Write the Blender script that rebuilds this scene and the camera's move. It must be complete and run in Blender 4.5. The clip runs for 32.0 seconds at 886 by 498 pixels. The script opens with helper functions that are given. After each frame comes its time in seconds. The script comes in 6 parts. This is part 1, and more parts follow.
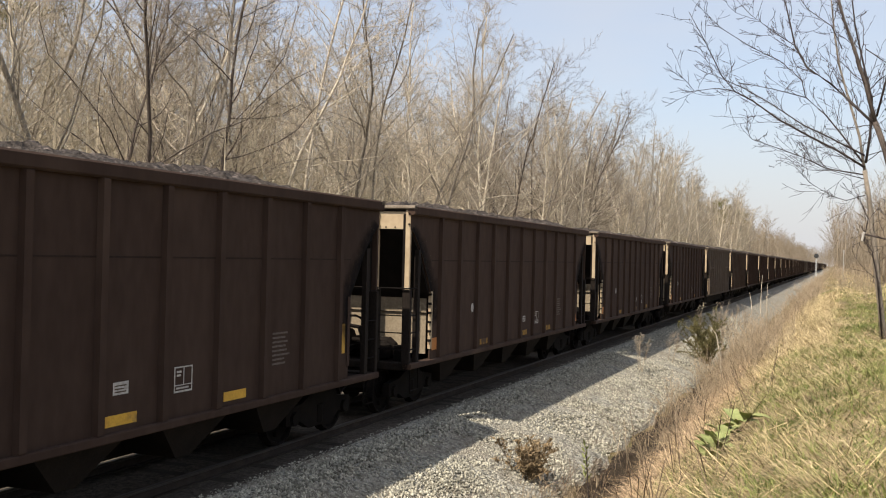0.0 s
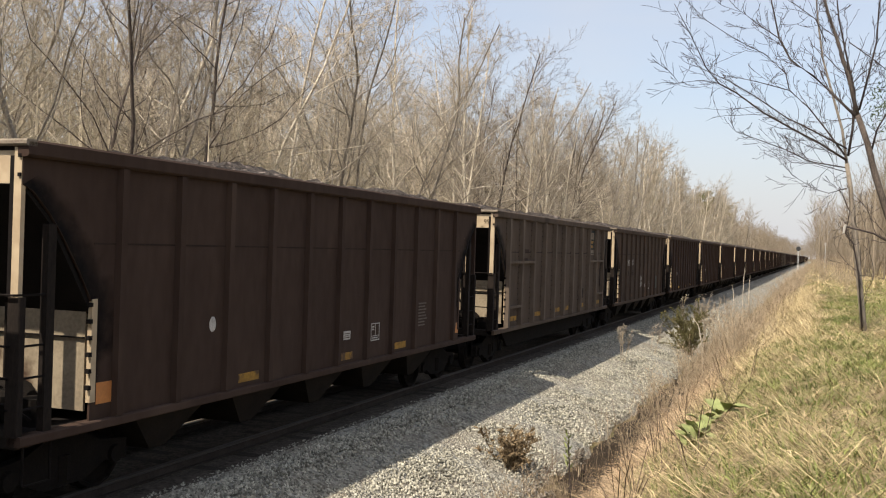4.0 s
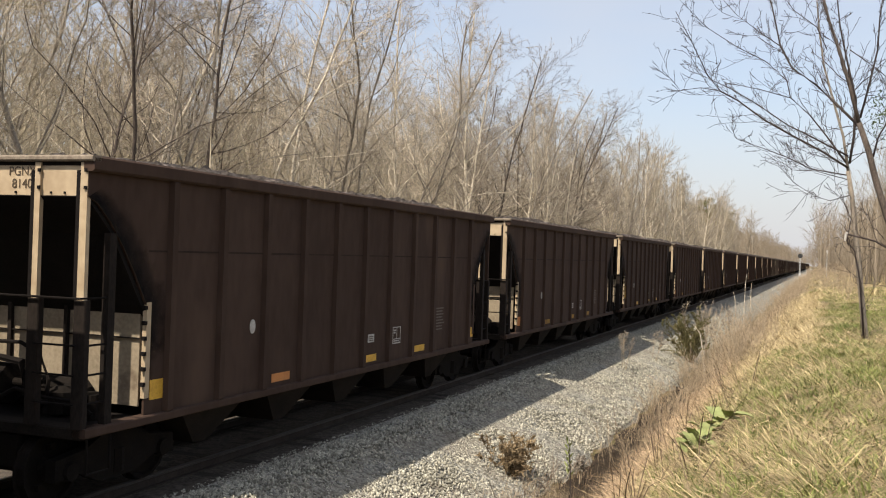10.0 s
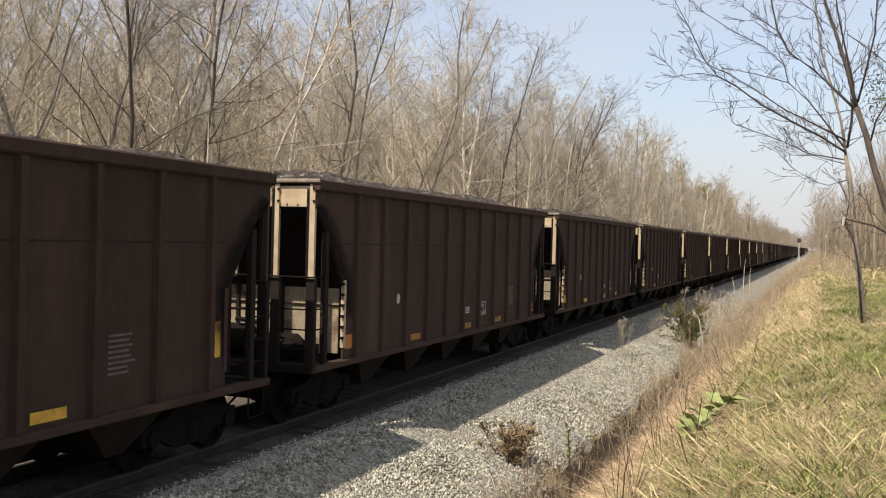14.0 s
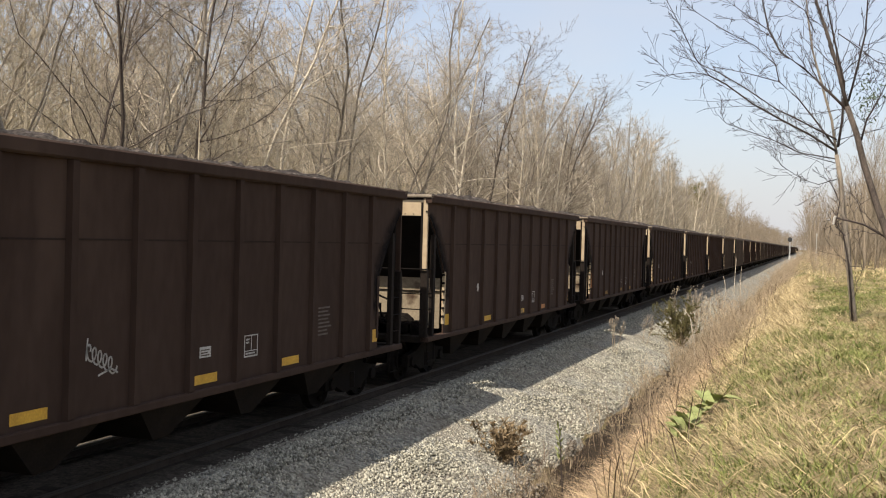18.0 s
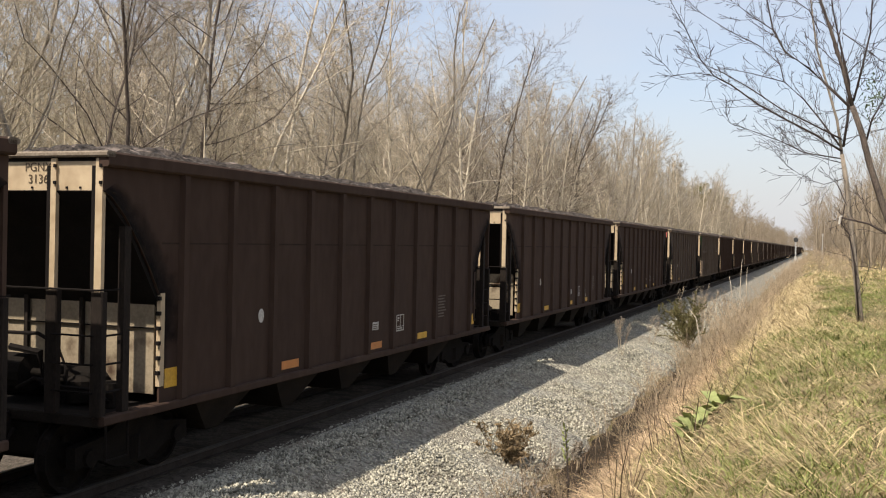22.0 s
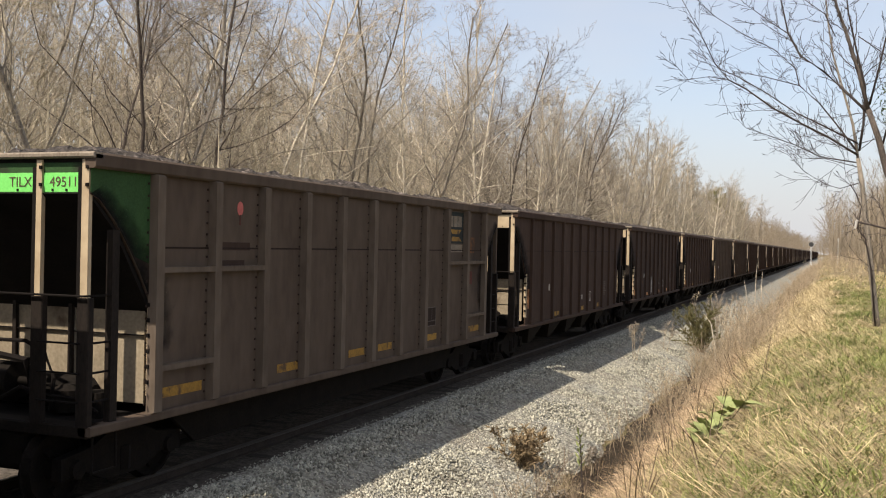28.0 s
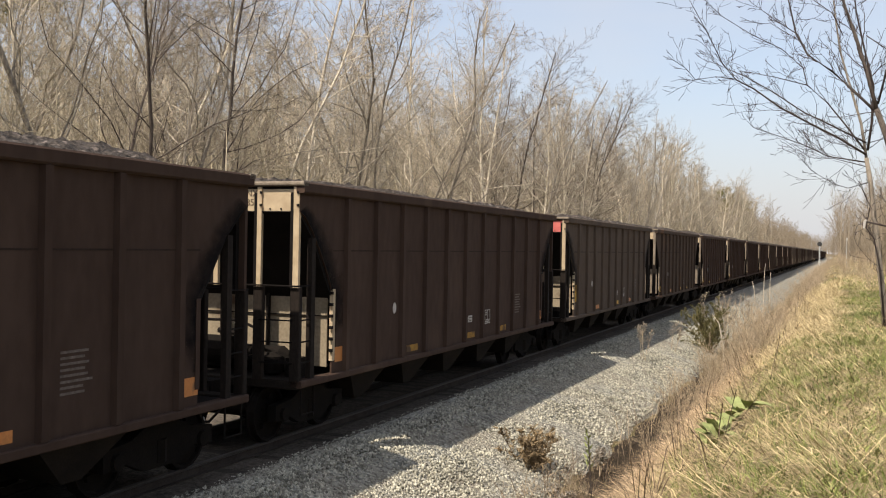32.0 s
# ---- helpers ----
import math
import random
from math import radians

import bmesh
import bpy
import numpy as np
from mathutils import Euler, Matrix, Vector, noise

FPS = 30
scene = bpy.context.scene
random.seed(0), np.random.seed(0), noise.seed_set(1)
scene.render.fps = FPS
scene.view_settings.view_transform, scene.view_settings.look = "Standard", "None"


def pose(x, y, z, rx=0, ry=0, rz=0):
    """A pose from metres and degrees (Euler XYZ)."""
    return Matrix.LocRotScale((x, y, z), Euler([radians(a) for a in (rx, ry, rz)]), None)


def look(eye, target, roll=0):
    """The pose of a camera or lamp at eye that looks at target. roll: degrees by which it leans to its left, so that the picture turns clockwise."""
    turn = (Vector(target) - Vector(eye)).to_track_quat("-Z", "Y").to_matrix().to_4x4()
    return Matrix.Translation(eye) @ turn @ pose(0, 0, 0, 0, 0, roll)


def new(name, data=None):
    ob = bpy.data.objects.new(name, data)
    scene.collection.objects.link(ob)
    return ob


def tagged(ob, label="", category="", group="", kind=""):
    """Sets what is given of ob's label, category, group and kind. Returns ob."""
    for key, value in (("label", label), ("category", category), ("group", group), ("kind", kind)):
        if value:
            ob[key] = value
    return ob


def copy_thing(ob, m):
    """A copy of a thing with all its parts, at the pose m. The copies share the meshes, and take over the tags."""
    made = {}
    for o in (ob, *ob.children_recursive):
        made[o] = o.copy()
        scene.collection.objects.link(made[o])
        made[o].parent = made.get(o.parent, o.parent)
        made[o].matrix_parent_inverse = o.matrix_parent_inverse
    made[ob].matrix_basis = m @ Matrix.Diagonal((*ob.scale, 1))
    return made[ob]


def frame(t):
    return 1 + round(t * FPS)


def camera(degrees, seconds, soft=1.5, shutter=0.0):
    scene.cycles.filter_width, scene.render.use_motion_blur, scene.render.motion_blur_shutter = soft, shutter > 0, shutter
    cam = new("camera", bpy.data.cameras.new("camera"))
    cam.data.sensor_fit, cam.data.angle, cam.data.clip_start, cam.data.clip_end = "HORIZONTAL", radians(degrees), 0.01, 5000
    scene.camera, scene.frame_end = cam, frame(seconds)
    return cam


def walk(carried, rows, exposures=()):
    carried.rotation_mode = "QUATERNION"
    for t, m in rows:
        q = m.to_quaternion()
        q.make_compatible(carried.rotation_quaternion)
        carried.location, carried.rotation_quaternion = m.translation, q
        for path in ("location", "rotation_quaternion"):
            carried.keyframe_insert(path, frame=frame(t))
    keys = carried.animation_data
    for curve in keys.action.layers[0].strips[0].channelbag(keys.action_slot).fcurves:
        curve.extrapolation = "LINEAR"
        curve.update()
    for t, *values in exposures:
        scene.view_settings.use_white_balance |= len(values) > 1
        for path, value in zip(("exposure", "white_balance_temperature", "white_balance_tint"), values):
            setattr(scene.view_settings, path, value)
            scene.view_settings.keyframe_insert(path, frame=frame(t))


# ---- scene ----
# Loaded coal train passing a bank; x across the track, y along it, z up from the rail top.
cam = camera(48.27, 32.0, soft=1.1)
# seconds, eye x y z, rotation x y z in degrees: a hand-held phone on the bank
PATH = [(0, 9.27, -0.002, 3.21, 90.367, -1.457, 21.6), (0.5, 9.27, 0.004, 3.207, 90.349, -1.416, 21.673),
         (1, 9.276, -0.009, 3.208, 90.321, -1.336, 21.724), (1.5, 9.28, -0.015, 3.212, 90.246, -1.259, 21.599),
         (2, 9.272, 0.006, 3.204, 90.141, -1.411, 21.306), (2.5, 9.278, 0.005, 3.2, 89.938, -1.646, 20.957),
         (3, 9.281, 0.003, 3.201, 89.814, -1.844, 20.784), (3.5, 9.274, -0.005, 3.196, 89.82, -1.853, 20.68),
         (5.5, 9.278, -0.001, 3.198, 89.906, -1.814, 20.735), (6, 9.281, -0.004, 3.2, 89.916, -1.969, 20.815),
         (6.5, 9.28, -0.003, 3.202, 89.925, -2.126, 20.908), (7, 9.283, -0.011, 3.21, 89.972, -2.146, 20.823),
         (7.5, 9.283, 0.005, 3.202, 89.978, -2.092, 20.684), (8, 9.289, -0.01, 3.204, 90.071, -1.946, 20.625),
         (8.5, 9.285, -0.009, 3.203, 90.132, -1.921, 20.617), (9, 9.295, -0.002, 3.201, 90.173, -1.948, 20.684),
         (9.5, 9.291, -0.014, 3.211, 90.189, -1.919, 20.736), (10, 9.283, -0.008, 3.201, 90.214, -1.95, 20.777),
         (10.5, 9.291, -0.003, 3.208, 90.195, -1.886, 20.791), (11, 9.294, -0.016, 3.214, 90.16, -1.758, 20.696),
         (11.5, 9.298, 0.002, 3.205, 90.079, -1.728, 20.559), (12, 9.29, -0.003, 3.209, 89.956, -1.738, 20.51),
         (12.5, 9.295, -0.005, 3.207, 89.88, -1.639, 20.606), (13, 9.295, 0.003, 3.203, 89.826, -1.574, 20.647),
         (13.5, 9.294, -0.005, 3.205, 89.676, -1.553, 20.693), (14, 9.301, -0.013, 3.21, 89.491, -1.473, 20.724),
         (14.5, 9.294, -0.02, 3.211, 89.308, -1.452, 20.658), (16.5, 9.296, 0.004, 3.201, 89.246, -1.815, 20.096),
         (17, 9.301, 0.017, 3.198, 89.29, -1.754, 20.121), (17.5, 9.295, 0.015, 3.197, 89.334, -1.684, 20.168),
         (18, 9.301, 0.004, 3.205, 89.439, -1.507, 20.253), (18.5, 9.297, -0.001, 3.203, 89.56, -1.445, 20.356),
         (19, 9.302, -0.003, 3.208, 89.659, -1.403, 20.487), (19.5, 9.3, -0, 3.205, 89.723, -1.393, 20.536),
         (20, 9.303, 0.01, 3.206, 89.7, -1.373, 20.51), (20.5, 9.303, -0.002, 3.207, 89.565, -1.414, 20.493),
         (21, 9.305, -0.004, 3.203, 89.508, -1.428, 20.48), (21.5, 9.306, -0.015, 3.21, 89.542, -1.282, 20.501),
         (22, 9.305, -0.003, 3.201, 89.548, -1.23, 20.558), (22.5, 9.298, 0.003, 3.204, 89.444, -1.325, 20.599),
         (23, 9.305, -0.001, 3.206, 89.437, -1.327, 20.653), (23.5, 9.306, -0.011, 3.206, 89.451, -1.374, 20.488),
         (24, 9.308, 0.002, 3.2, 89.398, -1.453, 20.388), (24.5, 9.305, 0.002, 3.209, 89.365, -1.429, 20.397),
         (25, 9.308, 0.008, 3.208, 89.379, -1.373, 20.42), (25.5, 9.305, -0.004, 3.207, 89.448, -1.331, 20.509),
         (27.5, 9.302, 0.001, 3.201, 89.794, -1.233, 21.26), (28, 9.3, 0.007, 3.198, 89.801, -1.222, 21.345),
         (28.5, 9.301, 0.007, 3.202, 89.816, -1.171, 21.48), (29, 9.297, -0.006, 3.204, 89.82, -1.153, 21.583),
         (29.5, 9.291, 0.002, 3.201, 89.846, -1.116, 21.713), (30, 9.298, -0.008, 3.21, 89.866, -1.013, 21.761),
         (30.5, 9.299, -0.006, 3.209, 89.874, -1.002, 21.7), (31, 9.296, 0.013, 3.204, 89.895, -0.984, 21.689),
         (31.5, 9.294, -0.006, 3.208, 89.916, -0.986, 21.763), (32, 9.299, -0.007, 3.205, 89.835, -1.044, 21.772),]
walk(cam, [(t, pose(*p)) for t, *p in PATH])

# ---- light ----
SUN = Vector((-1.28, -3.2, 4.64)).normalized()
elev = math.asin(SUN.z)
world = bpy.data.worlds.new("sky")
scene.world = world
world.use_nodes = True
wn = world.node_tree
sky = wn.nodes.new("ShaderNodeTexSky")
sky.sky_type = "NISHITA"
sky.sun_disc = False
sky.sun_elevation = elev
sky.sun_rotation = math.atan2(SUN.x, SUN.y)
sky.air_density, sky.dust_density, sky.ozone_density = 1.0, 2.2, 2.0
# a thin high veil of cloud whitens the sky, in soft streaks
veil, vtc, vmap, vramp, vmix = [wn.nodes.new("ShaderNode" + n) for n in ("TexNoise", "TexCoord", "Mapping", "MapRange", "Mix")]
vmap.inputs["Scale"].default_value = (1.0, 1.6, 3.5)
veil.inputs["Scale"].default_value, veil.inputs["Detail"].default_value = 1.7, 4.0
vramp.inputs[1].default_value, vramp.inputs[2].default_value, vramp.inputs[3].default_value, vramp.inputs[4].default_value = 0.35, 0.7, 0.34, 0.78
vmix.data_type = "RGBA"
vmix.inputs[7].default_value = (3.70, 3.67, 3.78, 1)
wn.links.new(vtc.outputs["Generated"], vmap.inputs["Vector"])
wn.links.new(vmap.outputs[0], veil.inputs["Vector"])
wn.links.new(veil.outputs[0], vramp.inputs[0])
vsep, vlow, vmax = [wn.nodes.new("ShaderNode" + n) for n in ("SeparateXYZ", "MapRange", "Math")]
vlow.inputs[1].default_value, vlow.inputs[2].default_value, vlow.inputs[3].default_value, vlow.inputs[4].default_value = 0.0, 0.32, 0.93, 0.0
vmax.operation = "MAXIMUM"
wn.links.new(vtc.outputs["Generated"], vsep.inputs[0])
wn.links.new(vsep.outputs[2], vlow.inputs[0])
wn.links.new(vlow.outputs[0], vmax.inputs[0])
wn.links.new(vramp.outputs[0], vmax.inputs[1])
wn.links.new(vmax.outputs[0], vmix.inputs[0])
wn.links.new(sky.outputs[0], vmix.inputs[6])
wn.links.new(vmix.outputs[2], wn.nodes["Background"].inputs[0])
wn.nodes["Background"].inputs[1].default_value = 0.115
sun = new("sun", bpy.data.lights.new("sun", "SUN"))
sun.data.energy, sun.data.angle, sun.data.color = 3.8, radians(0.6), (1.0, 0.90, 0.76)
sun.matrix_world = look((0, 0, 60), Vector((0, 0, 60)) - SUN)
scene.view_settings.exposure = 0.85


# ---- materials ----
def mat(name, c1, c2, scale=4.0, rough=0.85, bump=0.2, metal=0.0, stretch=(1, 1, 1), fine=40.0, island=0.0, c3=None, spots=0.62, dist=0.02):
    """Two colours mixed by coarse and fine noise, with relief; c3 comes in as spots."""
    m = bpy.data.materials.new(name)
    m.use_nodes = True
    nt = m.node_tree
    b = nt.nodes["Principled BSDF"]
    b.inputs["Roughness"].default_value, b.inputs["Metallic"].default_value = rough, metal
    b.inputs["Specular IOR Level"].default_value = 0.15 if rough > 0.6 else 0.5
    tc = nt.nodes.new("ShaderNodeTexCoord")
    info = nt.nodes.new("ShaderNodeObjectInfo")
    mp = nt.nodes.new("ShaderNodeMapping")
    mp.inputs["Scale"].default_value = stretch
    off = nt.nodes.new("ShaderNodeMath")
    off.operation, off.inputs[1].default_value = "MULTIPLY", 37.0
    nt.links.new(info.outputs["Random"], off.inputs[0])
    nt.links.new(tc.outputs["Object"], mp.inputs["Vector"])
    nt.links.new(off.outputs[0], mp.inputs["Location"])
    n1, n2 = nt.nodes.new("ShaderNodeTexNoise"), nt.nodes.new("ShaderNodeTexNoise")
    for n, s in ((n1, scale), (n2, fine)):
        n.inputs["Scale"].default_value, n.inputs["Detail"].default_value = s, 5.0
        nt.links.new(mp.outputs[0], n.inputs["Vector"])
    add = nt.nodes.new("ShaderNodeMath")
    add.operation = "ADD"
    half = nt.nodes.new("ShaderNodeMath")
    half.operation, half.inputs[1].default_value = "MULTIPLY", 0.5
    nt.links.new(n1.outputs[0], add.inputs[0])
    nt.links.new(n2.outputs[0], add.inputs[1])
    nt.links.new(add.outputs[0], half.inputs[0])
    ramp = nt.nodes.new("ShaderNodeValToRGB")
    ramp.color_ramp.elements[0].position, ramp.color_ramp.elements[1].position = 0.36, 0.64
    ramp.color_ramp.elements[0].color, ramp.color_ramp.elements[1].color = (*c1, 1), (*c2, 1)
    nt.links.new(half.outputs[0], ramp.inputs[0])
    out = ramp.outputs[0]
    if c3:
        n3 = nt.nodes.new("ShaderNodeTexNoise")
        n3.inputs["Scale"].default_value, n3.inputs["Detail"].default_value = scale * 0.7, 8.0
        nt.links.new(mp.outputs[0], n3.inputs["Vector"])
        r3 = nt.nodes.new("ShaderNodeValToRGB")
        r3.color_ramp.elements[0].position, r3.color_ramp.elements[1].position = spots, spots + 0.1
        nt.links.new(n3.outputs[0], r3.inputs[0])
        mx = nt.nodes.new("ShaderNodeMix")
        mx.data_type = "RGBA"
        nt.links.new(r3.outputs[0], mx.inputs[0])
        nt.links.new(out, mx.inputs[6])
        mx.inputs[7].default_value = (*c3, 1)
        out = mx.outputs[2]
    if island:
        geo, hsv = nt.nodes.new("ShaderNodeNewGeometry"), nt.nodes.new("ShaderNodeHueSaturation")
        mr = nt.nodes.new("ShaderNodeMapRange")
        mr.inputs[3].default_value, mr.inputs[4].default_value = 1 - island, 1 + island
        nt.links.new(geo.outputs["Random Per Island"], mr.inputs[0])
        nt.links.new(mr.outputs[0], hsv.inputs["Value"])
        nt.links.new(out, hsv.inputs["Color"])
        out = hsv.outputs[0]
    nt.links.new(out, b.inputs["Base Color"])
    if bump:
        bp = nt.nodes.new("ShaderNodeBump")
        bp.inputs["Strength"].default_value, bp.inputs["Distance"].default_value = bump, dist
        nt.links.new(half.outputs[0], bp.inputs["Height"])
        nt.links.new(bp.outputs[0], b.inputs["Normal"])
    return m


STREAK = (1, 0.9, 0.34)
